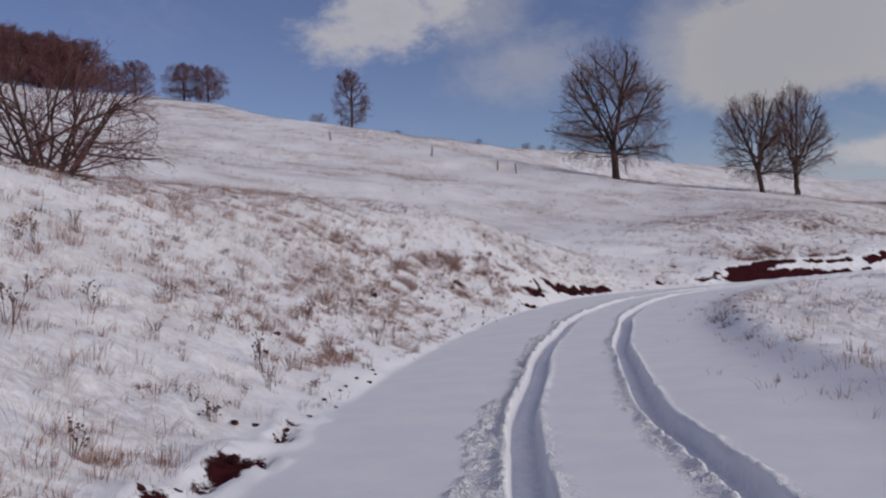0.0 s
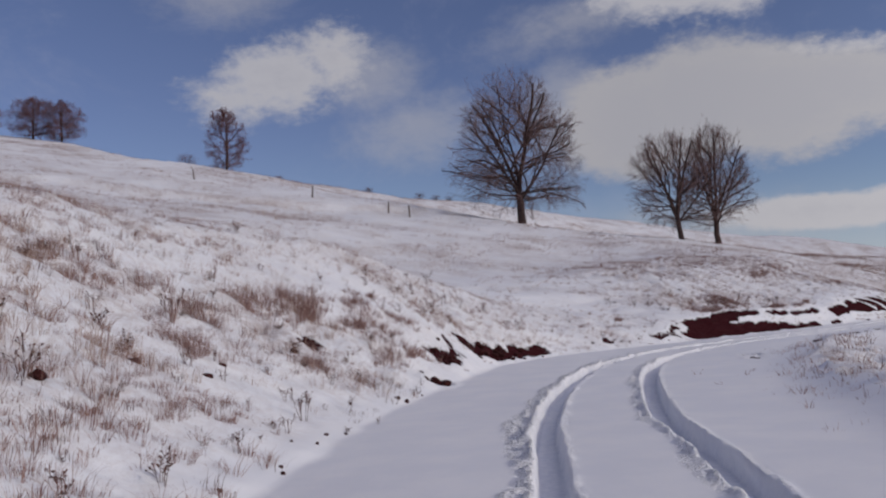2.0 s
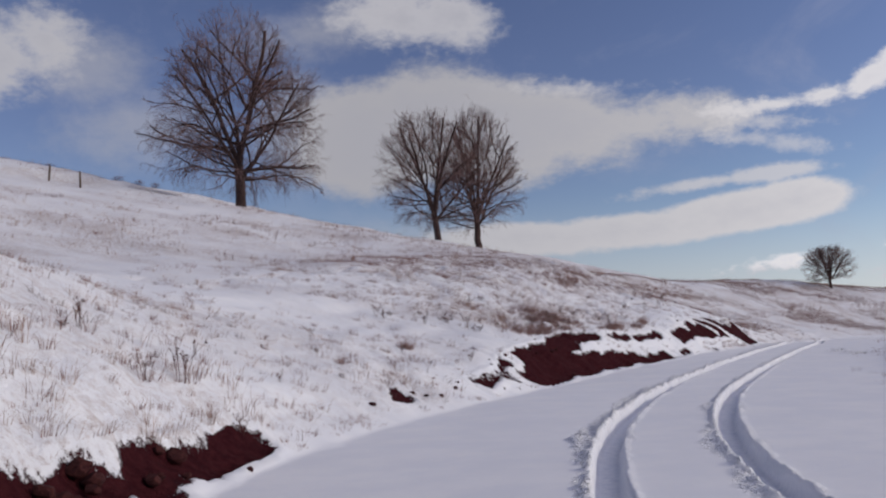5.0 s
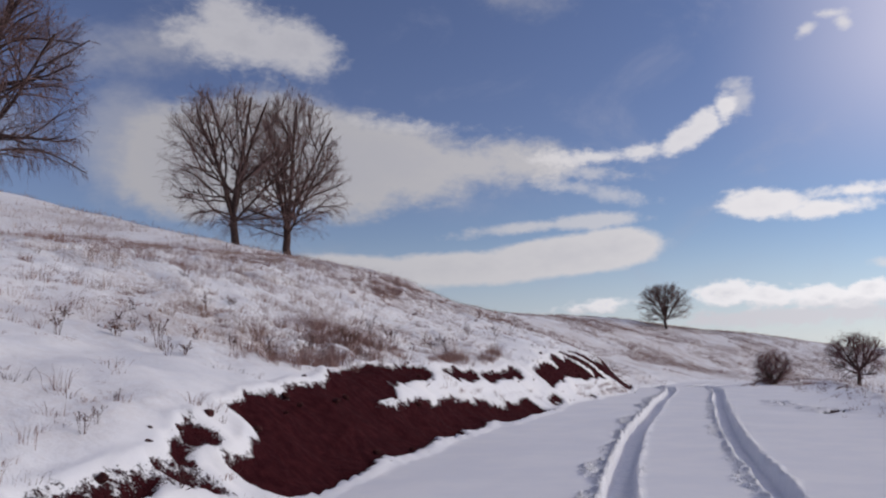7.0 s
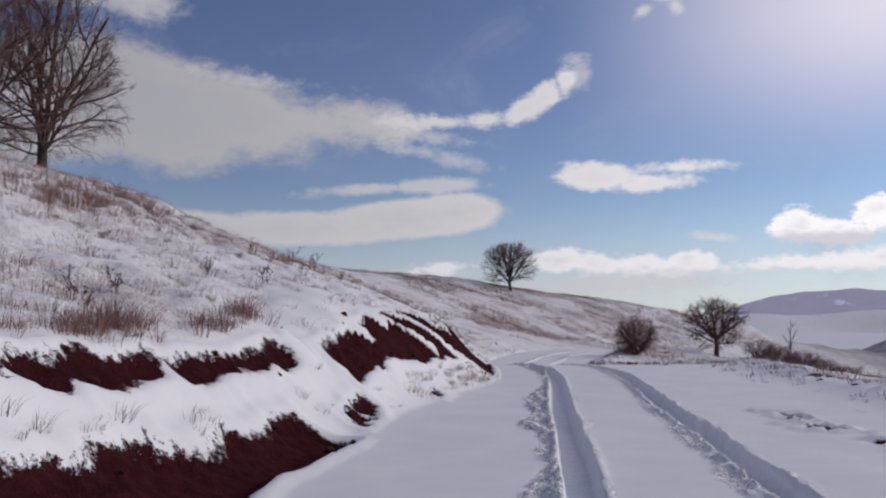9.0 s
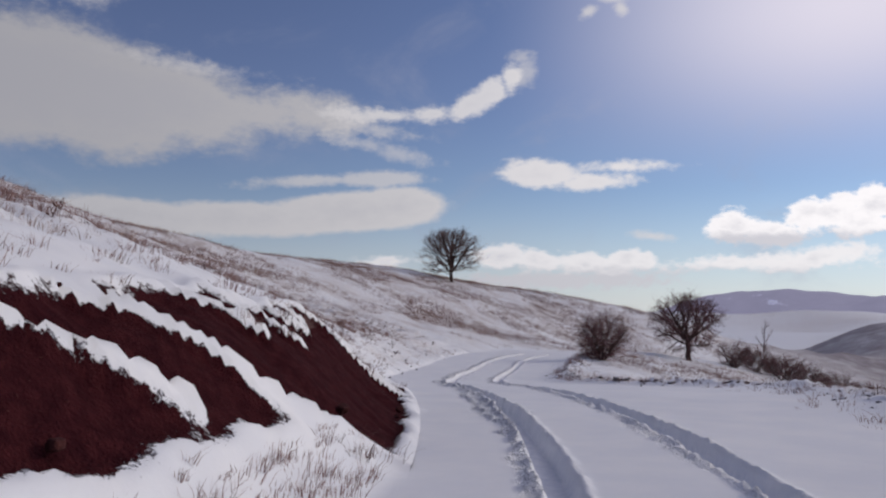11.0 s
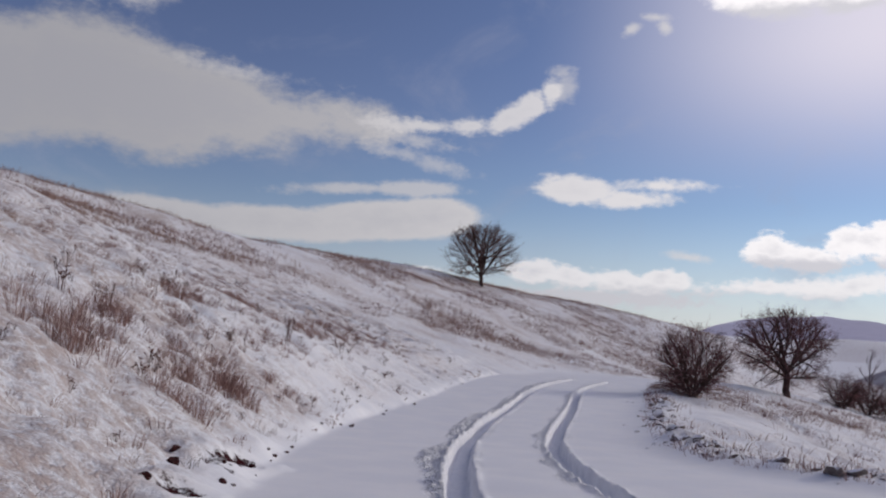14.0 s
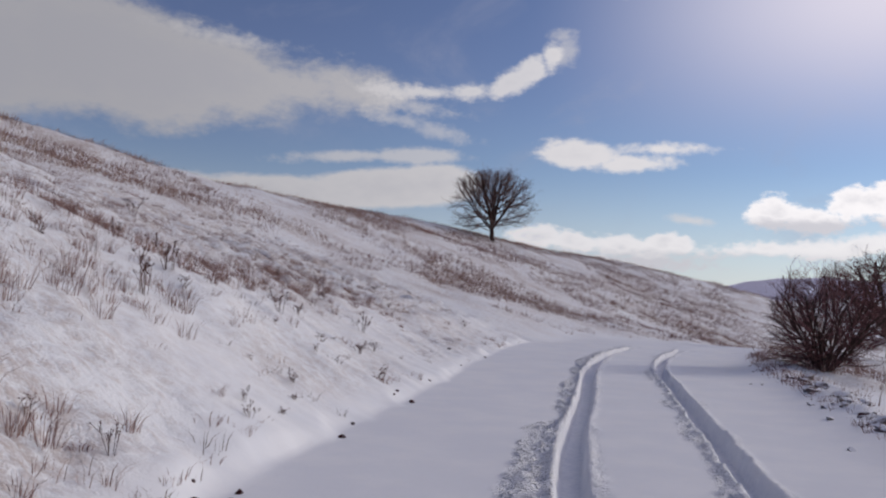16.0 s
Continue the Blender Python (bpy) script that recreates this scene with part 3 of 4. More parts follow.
def rut_shape(s, u, x, y):
    """Two wheel ruts with crumbled snow thrown up along them."""
    z, packed_shade, broken = np.zeros(len(s)), np.zeros(len(s)), np.zeros(len(s))
    for c, thrown in ((1.0, 1.25), (-1.0, 0.85)):
        c = smooth(s, RUT_S, RUT_MID) + c * smooth(s, RUT_S, RUT_HALF)
        wob = 0.02 * fbm(s, c * 10, 2.3, 2, 41) + 0.02 * fbm(s, c * 10, 9, 2, 42)
        d = u - c - wob
        half = 0.112 - 0.018 * step(s, 86, 93) + 0.010 * fbm(s, c * 10, 0.5, 2, 43)
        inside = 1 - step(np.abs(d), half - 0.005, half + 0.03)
        rag = np.clip(0.7 + 0.9 * fbm(x, y, 0.17, 3, 44), 0.1, 1.7)
        outer = d > 0
        side = np.where(outer, thrown, 0.55)
        wall = np.exp(-(((np.abs(d) - half - 0.055) / 0.042) ** 2)) * 0.040 * rag * side
        # broken chunks lie beside the rut, most of them on its uphill side
        reach = half + np.where(outer, 0.14 + 0.20 * (thrown - 0.6), 0.11) * (1 + 0.5 * fbm(s, c * 3, 1.1, 2, 47))
        chunk = np.clip(fbm(x, y, 0.115, 2, 45) - 0.10, 0, 0.5) * 1.5
        loose = step(np.abs(d), half + 0.02, half + 0.06) * (1 - step(np.abs(d), reach - 0.05, reach + 0.05))
        crumbs = loose * 0.042 * chunk * side
        broken = np.maximum(broken, loose * side)
        z += -0.16 * inside + wall + crumbs - inside * 0.008 * fbm(x, y, 0.16, 2, 46)
        packed_shade = np.maximum(packed_shade, inside)
    return z, packed_shade, np.clip(broken, 0, 1)


def sheet(name, x, y, z, rows, cols, mat, layers):
    """A grid of points as one mesh, with float layers."""
    me = bpy.data.meshes.new(name)
    i = (np.arange(rows - 1)[:, None] * cols + np.arange(cols - 1)).ravel()
    quads = np.c_[i, i + 1, i + cols + 1, i + cols]
    me.vertices.add(rows * cols)
    me.vertices.foreach_set("co", np.c_[x, y, z].astype(np.float32).ravel())
    me.loops.add(4 * len(quads))
    me.loops.foreach_set("vertex_index", quads.astype(np.int32).ravel())
    me.polygons.add(len(quads))
    me.polygons.foreach_set("loop_start", np.arange(0, 4 * len(quads), 4, dtype=np.int32))
    me.update(calc_edges=True)
    for key, values in layers.items():
        a = me.attributes.new(key, "FLOAT", "POINT")
        a.data.foreach_set("value", np.asarray(values, np.float32))
    me.polygons.foreach_set("use_smooth", np.ones(len(quads), bool))
    me.materials.append(mat)
    me.validate()
    return new(name, me)


S_FROM, S_TO = -9.0, 113.0


def make_road():
    s1 = np.arange(S_FROM, S_TO, 0.055)
    u1 = np.linspace(-1.6, 1.56, 107)
    s, u = (a.ravel() for a in np.meshgrid(s1, u1, indexing="ij"))
    x, y = track(s, u)
    z = land(x, y, at=(s, u))
    ruts, packed_shade, broken = rut_shape(s, u, x, y)
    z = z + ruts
    tagged(sheet("road", x, y, z, len(s1), len(u1), ROAD, {"rut": packed_shade, "broken": broken}), "snow-covered dirt track with two fresh wheel ruts", "road", kind="structure")


def make_verges():
    for u1 in (np.r_[np.arange(1.56, 6.4, 0.07), np.linspace(6.4, 13.4, 46)], -np.r_[np.arange(1.6, 8.2, 0.10), np.linspace(8.2, 13.0, 25)]):
        s1 = np.arange(S_FROM, S_TO, 0.07)
        if u1[-1] < 0:
            u1 = u1[::-1]
        s, u = (a.ravel() for a in np.meshgrid(s1, u1, indexing="ij"))
        x, y, z, soil = strip_ground(s, u)
        left_side = u1[-1] > 0
        z = z - 0.12 * step(np.abs(u), 12.6, 13.3)
        ob = sheet("ground_bank" if left_side else "ground_verge", x, y, z, len(s1), len(u1), SNOW, {"soil": soil, "grassy": grass_at(x, y, s, u)})
        tagged(ob, "snowy roadside bank with red-brown soil showing" if left_side else "snow-covered roadside verge with a low rim", "ground", kind="structure")


def far_land(x, y):
    """The wide country: the near land, running out to a white valley floor."""
    z = land(x, y)
    d = np.hypot(x - 45, y - 50)
    floor = -32 + 0.022 * np.clip(d - 600, 0, 4000) + 24 * fbm(x, y, 520, 3, 51) + 2 * fbm(x, y, 90, 2, 52)
    k = step(d, 230, 700)
    # a brushy shoulder of the slope across the hollow
    az = np.degrees(np.arctan2(-(x - 36), y - 51))
    ridge = np.interp(-az, [66, 70, 73, 78.5, 84, 95, 150, 170], [0, 13, 25, 38, 45, 51, 48, 0]) * np.exp(-(((d - 330) / 110) ** 2)) * (0.95 + 0.08 * fbm(x, y, 60, 3, 53))
    # the near slope breaks off along a crest into the hollow
    e = np.hypot(x - 36, y - 51)
    crest = np.interp(-az, [60, 65, 67.5, 69.5, 72.5, 78.5, 90, 150, 175], [12, 3, 0.9, -0.5, -1.8, -4.2, -8, -8, 12])
    over = np.clip(z - 1.6 - e * np.tan(np.radians(crest)), 0, None)
    z = z - np.where(az < -60, over + 0.02 * np.clip(e - 60, 0, 200) * step(-az, 66, 71), 0) * step(e, 46, 60)
    return z * (1 - k) + floor * k + ridge


def make_ground():
    def axis(lo, hi, fine, n):
        grow = np.cumsum(np.geomspace(fine, 160, n))
        return np.r_[lo - grow[::-1], np.arange(lo, hi, fine), hi + grow]
    x1, y1 = axis(-45, 118, 0.62, 66), axis(-14, 135, 0.62, 66)
    x, y = (a.ravel() for a in np.meshgrid(x1, y1, indexing="ij"))
    z = far_land(x, y)
    s, u = station(x, y)
    under = step(u, -12.2, -11.4) * (1 - step(u, 11.6, 12.6)) * step(s, S_FROM + 0.6, S_FROM + 1.6) * (1 - step(s, S_TO - 1.6, S_TO - 0.6))
    z = z - 0.9 * under
    d = np.hypot(x - 45, y - 50)
    az = np.degrees(np.arctan2(-(x - 36), y - 51))
    scrub = step(d, 130, 220) * (1 - step(d, 460, 620)) * step(az, -68, -74) * (1 - step(az, -150, -170)) * (az < 0)
    g = np.maximum(grass_at(x, y, s, u), scrub * 0.9)
    g = np.where(d > 700, np.clip(0.25 + 0.9 * fbm(x * 0.6, y, 210, 4, 61), 0, 1.0), g)
    ob = sheet("ground", x, y, z, len(x1), len(y1), SNOW, {"scrub": np.clip(scrub * (0.85 + 0.25 * fbm(x, y, 30, 3, 54)), 0, 1), "grassy": g})
    tagged(ob, "snow-covered hillside pasture with dead grass showing through", "ground", kind="structure")


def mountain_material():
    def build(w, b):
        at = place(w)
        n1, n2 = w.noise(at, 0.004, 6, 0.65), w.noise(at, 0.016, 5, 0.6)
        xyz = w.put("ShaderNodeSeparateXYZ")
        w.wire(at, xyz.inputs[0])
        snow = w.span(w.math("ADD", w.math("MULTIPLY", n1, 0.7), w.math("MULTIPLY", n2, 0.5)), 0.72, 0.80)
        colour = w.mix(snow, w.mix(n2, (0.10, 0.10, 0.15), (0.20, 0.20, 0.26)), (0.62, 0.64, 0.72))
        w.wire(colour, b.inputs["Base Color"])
        # distance haze put into the ridges as an even bluish emission
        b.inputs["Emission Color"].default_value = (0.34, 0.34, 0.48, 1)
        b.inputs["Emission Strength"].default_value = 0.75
    return material("distant_woods_snow_haze_glow", build, 1.0, 0.0)


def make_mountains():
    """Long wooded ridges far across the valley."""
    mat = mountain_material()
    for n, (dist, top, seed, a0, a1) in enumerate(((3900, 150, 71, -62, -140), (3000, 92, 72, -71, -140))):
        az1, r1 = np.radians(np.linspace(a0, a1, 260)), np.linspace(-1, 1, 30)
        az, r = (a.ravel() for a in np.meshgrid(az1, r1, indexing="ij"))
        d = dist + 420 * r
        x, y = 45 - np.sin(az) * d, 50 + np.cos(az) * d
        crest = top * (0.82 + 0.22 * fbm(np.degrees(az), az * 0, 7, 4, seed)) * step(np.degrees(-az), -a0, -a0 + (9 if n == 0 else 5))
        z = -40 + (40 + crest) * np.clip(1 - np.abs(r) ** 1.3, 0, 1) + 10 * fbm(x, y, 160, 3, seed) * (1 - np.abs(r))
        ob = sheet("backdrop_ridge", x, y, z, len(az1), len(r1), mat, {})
        tagged(ob, "wooded mountain ridge with snow patches, blue haze put in as glow", "mountain", kind="structure")


make_road()
make_verges()
make_ground()
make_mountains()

# ---- trees ----
def part(name, points, faces, mat, parent, label="", smoothed=True):
    """One mesh under a thing."""
    me = bpy.data.meshes.new(name)
    me.from_pydata(points, [], faces)
    me.materials.append(mat)
    if smoothed:
        me.polygons.foreach_set("use_smooth", np.ones(len(me.polygons), bool))
    me.update()
    ob = new(name, me)
    ob.parent = parent
    return tagged(ob, label)


def tube(points, radii, sides, verts, faces):
    """Adds a tapered tube along points to lists of vertices and faces."""
    pts = np.asarray(points)
    n = len(pts)
    ahead = np.gradient(pts, axis=0)
    ahead /= np.linalg.norm(ahead, axis=1)[:, None] + 1e-9
    ref = np.where(np.abs(ahead[:, 2:3]) < 0.9, [[0, 0, 1.0]], [[1.0, 0, 0]])
    a = np.cross(ahead, ref)
    a /= np.linalg.norm(a, axis=1)[:, None] + 1e-9
    b = np.cross(ahead, a)
    t = np.arange(sides) * 2 * math.pi / sides
    ring = pts[:, None] + np.asarray(radii)[:, None, None] * (np.cos(t)[None, :, None] * a[:, None] + np.sin(t)[None, :, None] * b[:, None])
    base = len(verts)
    verts.extend(map(tuple, ring.reshape(-1, 3)))
    for i in range(n - 1):
        for j in range(sides):
            k = (j + 1) % sides
            faces.append((base + i * sides + j, base + i * sides + k, base + (i + 1) * sides + k, base + (i + 1) * sides + j))
    faces.append(tuple(base + (n - 1) * sides + j for j in range(sides)))


class Plan:
    """How a kind of tree grows."""

    def __init__(self, height, width, clear, trunk, levels, kids, angle, rise, droop, fork=0, lean=(0, 0), wiggle=0.10, fill=0.5, fine=0.0, split=None, taper=0.0):
        self.taper = taper
        self.height, self.width, self.clear, self.trunk, self.levels = height, width, clear, trunk, levels
        self.kids, self.angle, self.rise, self.droop, self.fork, self.lean, self.wiggle, self.fill, self.fine, self.split = kids, angle, rise, droop, fork, lean, wiggle, fill, fine, split


def grow(plan, rng):
    """The branches of a bare tree: (level, points, radii)."""
    out = []
    mid = plan.clear + (plan.height - plan.clear) * plan.fill

    def room(p, d):
        """How far from p along d the crown's outline is."""
        half = np.array([plan.width / 2, plan.width / 2, plan.height - mid if d[2] >= 0 or p[2] > mid else mid - plan.clear * 0.6])
        half[:2] *= 1 - plan.taper * max(0.0, min(1.0, (p[2] - plan.clear) / (plan.height - plan.clear)))
        c = np.array([plan.lean[0] * p[2] / plan.height, plan.lean[1] * p[2] / plan.height, mid])
        q, e = (p - c) / half, d / half
        A, B, C = e @ e, 2 * q @ e, q @ q - 1
        disc = B * B - 4 * A * C
        return max(0.05, (-B + math.sqrt(disc)) / (2 * A)) if disc > 0 and C < 0 else 0.25

    def branch(p, d, length, r, level):
        n = max(3, int(length / (0.55 if level < 2 else 0.28)) + 1) if level < 3 else 3
        n = min(n, 12)
        pts, step_len, q = [p], length / n, p
        for i in range(n):
            d = d + rng.normal(0, plan.wiggle * (0.35 + 0.55 * level), 3)
            d[2] += (plan.rise if level < 3 else -plan.droop * (1.2 - 1.9 * p[2] / plan.height)) / n
            d = d / np.linalg.norm(d)
            q = q + d * step_len
            pts.append(q)
        pts = np.array(pts)
        f = np.linspace(0, 1, n + 1)
        radii = r * (1 - f * (0.55 if level < 2 else 0.75))
        out.append((level, pts, radii))
        if level >= plan.levels:
            return
        count = plan.kids[level]
        for k in range(count):
            at = (k + rng.uniform(0.2, 1.0)) / count
            at = 0.18 + 0.82 * at if level else max(0.0, at)
            if level == 0:
                at = at ** 1.25
                low = 0.12 if plan.split else plan.clear / length
                at = low + (1 - low) * at
            at = min(at, 0.99)
            i = min(int(at * n), n - 1)
            g = at * n - i
            start = pts[i] * (1 - g) + pts[i + 1] * g
            along = pts[i + 1] - pts[i]
            along /= np.linalg.norm(along)
            turn = rng.uniform(0, 2 * math.pi) if level else k * 2.4 + rng.uniform(-0.4, 0.4)
            ref = np.cross(along, [0.3, 0.9, 0.2])
            ref /= np.linalg.norm(ref)
            other = np.cross(along, ref)
            tilt = radians(plan.angle + rng.normal(0, 9) + (34 * (1 - at) ** 1.2 if level == 0 else 0))
            way = along * math.cos(tilt) + (ref * math.cos(turn) + other * math.sin(turn)) * math.sin(tilt)
            way /= np.linalg.norm(way)
            reach = room(start, way)
            if level == 0:
                span = reach * rng.uniform(0.75, 1.08)
            else:
                span = min(reach * rng.uniform(0.8, 1.3) + 0.02 * plan.height, length * rng.uniform(0.35, 0.72))
            if span < 0.12:
                continue
            branch(start, way, span, max(0.003 + 0.00026 * plan.height + plan.fine, min(radii[i] * 0.62, 0.018 * span + 0.01)), level + 1)

    if plan.split:
        # a short trunk that parts into rising limbs, with long low boughs about its top
        top, limbs, steep, flat, boughs = plan.split
        trunk = [np.array([plan.lean[0] * f * top / plan.height, plan.lean[1] * f * top / plan.height, -0.25 + f * (top + 0.25)]) + (rng.normal(0, 0.03, 3) if 0 < f < 1 else 0) for f in np.linspace(0, 1, 6)]
        out.append((0, np.array(trunk), plan.trunk * np.array([1.4, 1.08, 1.0, 0.95, 0.92, 0.85])))
        for k in range(limbs):
            a, f = k * 2.4 + rng.uniform(-0.3, 0.3), (k + 0.3) / limbs
            tilt = radians(steep + (flat - steep) * f + rng.normal(0, 3))
            d = np.array([math.cos(a) * math.sin(tilt), math.sin(a) * math.sin(tilt), math.cos(tilt)])
            p = trunk[-1] * (1 - 0.32 * f) + trunk[0] * 0.32 * f
            branch(p, d, room(p, d) * rng.uniform(0.9, 1.0), plan.trunk * (0.62 - 0.3 * f) * rng.uniform(0.85, 1.1), 0)
        for k in range(boughs):
            a, tilt = k * 2.0 + rng.uniform(-0.4, 0.4), radians(rng.uniform(62, 92))
            d = np.array([math.cos(a) * math.sin(tilt), math.sin(a) * math.sin(tilt), math.cos(tilt)])
            f = rng.uniform(0.62, 0.95)
            p = trunk[-1] * f + trunk[0] * (1 - f)
            branch(p, d, room(p, d) * rng.uniform(0.8, 1.0), plan.trunk * 0.2, 1)
    elif plan.fork:
        for k in range(plan.fork):
            a = 2 * math.pi * (k + rng.uniform(-0.3, 0.3)) / plan.fork
            d = np.array([math.cos(a) * 0.62, math.sin(a) * 0.62, 1.0])
            d /= np.linalg.norm(d)
            branch(np.array([0.06 * math.cos(a), 0.06 * math.sin(a), -0.1]), d, min(room(np.array([0, 0, plan.clear + 0.2]), d), plan.height * 0.9), plan.trunk * rng.uniform(0.5, 1.0), 0)
    else:
        d = np.array([plan.lean[0] / plan.height, plan.lean[1] / plan.height, 1.0])
        branch(np.array([0, 0, -0.25]), d / np.linalg.norm(d), plan.height * 0.93, plan.trunk, 0)
    return out


def tree(name, plan, seed, twig=None, label="", category="tree", group=""):
    """A bare tree: its trunk with the limbs, and its crown of branches and twigs."""
    rng = np.random.default_rng(seed)
    thing = tagged(new(name), label, category, group)
    tv, tf, cv, cf = [], [], [], []
    for level, pts, radii in grow(plan, rng):
        if level == 0 and not plan.fork and not plan.split:
            radii = radii.copy()
            radii[0] *= 1.35
        if level < 2:
            tube(pts, radii, 7 if level == 0 else 5, tv, tf)
        else:
            tube(pts, radii, 4 if level == 2 else 3, cv, cf)
    part("trunk", tv, tf, BARK, thing)
    part("crown", cv, cf, twig or TWIG, thing, "dense bare twigs")
    return thing


def ground_z(x, y):
    return float(far_land(np.array([x]), np.array([y]))[0])


def stand(ob, x, y, turn=0.0, sink=0.0, size=1.0):
    ob.matrix_basis = pose(x, y, ground_z(x, y) - sink, 0, 0, turn) @ Matrix.Scale(size, 4)
    return ob


def at_track(s, u):
    x, y = track(np.array([s]), np.array([u]))
    return float(x[0]), float(y[0])


stand(tree("broad_tree", Plan(15.0, 13.2, 1.3, 0.37, 4, (9, 7, 6, 5), 36, 0.12, 1.6, lean=(-0.3, 0), wiggle=0.14, fill=0.36, fine=0.001, split=(3.9, 6, 6, 54, 15), taper=0.25), 11, label="big bare broad-crowned tree with drooping twigs on the snowy slope"), 23.0, 87.0, 10)
stand(tree("slope_tree", Plan(10.7, 8.9, 0.9, 0.25, 4, (8, 7, 6, 5), 30, 0.22, 0.7, lean=(-1.2, 0.6), wiggle=0.13, fill=0.36, split=(2.7, 6, 5, 46, 9), taper=0.2), 12, label="bare tree leaning away from its twin on the snowy slope", group="pair of bare trees"), 37.6, 84.4, 0)
stand(tree("slope_tree", Plan(11.7, 7.9, 1.0, 0.27, 4, (8, 7, 6, 5), 28, 0.26, 0.6, lean=(0.4, -0.2), wiggle=0.13, fill=0.36, split=(2.7, 6, 3, 40, 9), taper=0.2), 13, label="bare upright tree with a narrow crown on the snowy slope", group="pair of bare trees"), 41.8, 86.0, 40)
stand(tree("lone_tree", Plan(5.3, 6.9, 0.9, 0.17, 4, (8, 6, 5, 3), 27, 0.22, -0.1, wiggle=0.12, fill=0.40, fine=0.001, split=(1.2, 10, 4, 66, 5)), 14, label="small round-crowned bare tree alone on the skyline"), 100.6, 101.1, 0)
stand(tree("roadside_bush", Plan(2.55, 2.6, 0.0, 0.042, 3, (11, 7, 5), 34, -0.1, 0.1, fork=13, wiggle=0.16, fill=0.42), 15, RED_TWIG, "dense bare many-stemmed bush beside the track", "bush"), 69.2, 67.9, 0)
stand(tree("roadside_tree", Plan(4.5, 5.0, 1.0, 0.17, 4, (9, 7, 5, 4), 40, 0.05, 0.2, wiggle=0.16, fill=0.5, lean=(0.5, 0.2), split=(1.6, 8, 22, 84, 4)), 16, RED_TWIG, "small bare thorny tree on the slope below the track", "tree"), 85.6, 70.2, 30, 0.1)
shrub = Plan(0.62, 0.3, 0.0, 0.012, 2, (7, 4), 24, 0.2, 0.0, fork=4, wiggle=0.14, fill=0.5, fine=-0.0015)
first = tree("dead_shrub", shrub, 23, RED_TWIG, "small dead reddish shrub standing in the snow", "shrub", "dead shrubs beside the track")
stand(first, 8.37, 13.37, 0)
for x, y, turn, size in ((8.0, 11.8, 40, 0.5), (7.45, 9.1, 100, 0.45), (7.53, 7.5, 170, 0.55), (17.4, 40.9, 30, 0.5), (23.2, 47.3, 120, 0.6), (23.9, 48.0, 210, 0.75), (24.6, 48.5, 300, 0.6)):
    stand(copy_thing(first, first.matrix_basis.copy()), x, y, turn, 0.0, size)

# bushes and trees farther off
BUSH = Plan(2.0, 2.6, 0.0, 0.04, 4, (8, 5, 4, 3), 36, 0.0, 0.1, fork=8, wiggle=0.17, fill=0.45)
stand(tree("bank_bush", Plan(2.9, 5.0, 0.0, 0.07, 4, (8, 6, 5, 2), 44, 0.06, 0.1, fork=8, wiggle=0.15, fill=0.5), 17, RED_TWIG, "large spreading bare reddish bush on the bank", "bush"), -5.6, 13.4, 0, 0.5)
low_bush = stand(tree("slope_bush", BUSH, 18, RED_TWIG, "low bare reddish bush on the slope below the track", "bush", "bushes down the slope"), 91.0, 69.2, 0)
for n in range(16):
    # a line of scrub along the crest of the slope
    a, e = radians(71.8 + 0.62 * n), 58 + 7 * ((n * 0.618) % 1)
    x, y, turn, size = 36 + math.sin(a) * e, 51 + math.cos(a) * e, 47 * n, 0.55 + 0.55 * ((n * 0.382) % 1)
    stand(copy_thing(low_bush, low_bush.matrix_basis.copy()), x, y, turn, 0.0, size)
stand(tree("sapling", Plan(4.6, 1.6, 1.2, 0.05, 3, (10, 5, 3), 32, 0.5, 0.0, fill=0.4), 19, RED_TWIG, "thin bare sapling on the slope below the track"), 100.0, 70.0, 0)


def from_start(az, dist):
    return 2.24 - math.sin(radians(az)) * dist, -5.06 + math.cos(radians(az)) * dist


hill_tree = stand(tree("hilltop_tree", Plan(7.8, 9.4, 0.7, 0.24, 4, (20, 10, 7, 5), 56, 0.3, 0.2, fill=0.4, fine=0.012), 20, RED_TWIG, "bare round tree on the hilltop", "tree", "trees on the hilltop"), *from_start(13.5, 150), 0, 0.0, 0.78)
stand(tree("hillside_tree", Plan(9.6, 6.4, 0.8, 0.24, 4, (22, 9, 6, 5), 44, 0.4, 0.2, fill=0.36, fine=0.009), 21, RED_TWIG, "slender bare tree on the brow of the hill"), *from_start(4.4, 140), 0)
for az, dist, turn, size in ((15.0, 152, 200, 0.8), (17.9, 170, 40, 0.8), (19.3, 174, 100, 0.7), (20.9, 172, 150, 1.25), (22.2, 170, 150, 1.15), (23.4, 175, 210, 1.3), (24.6, 174, 270, 1.25), (25.8, 174, 310, 1.35), (27.1, 176, 20, 1.3), (28.4, 176, 80, 1.4), (22.7, 182, 20, 1.4), (25.2, 184, 120, 1.5), (21.6, 180, 60, 1.2)):
    stand(copy_thing(hill_tree, hill_tree.matrix_basis.copy()), *from_start(az, dist), turn, 0.0, size)
brow_bush = stand(tree("brow_bush", Plan(1.3, 2.4, 0.0, 0.03, 3, (7, 5, 4), 40, 0.0, 0.1, fork=6, wiggle=0.2, fill=0.4), 22, RED_TWIG, "small dark bush on the brow of the hill", "bush", "bushes on the brow"), *from_start(9.2, 148), 0)
for az, dist, size in ((6.6, 132, 1.3), (1.4, 140, 0.8), (-3.9, 150, 0.8), (-7.0, 154, 0.9), (-8.0, 154, 0.8), (-8.8, 155, 0.7)):
    stand(copy_thing(brow_bush, brow_bush.matrix_basis.copy()), *from_start(az, dist), az * 40, 0.0, size)


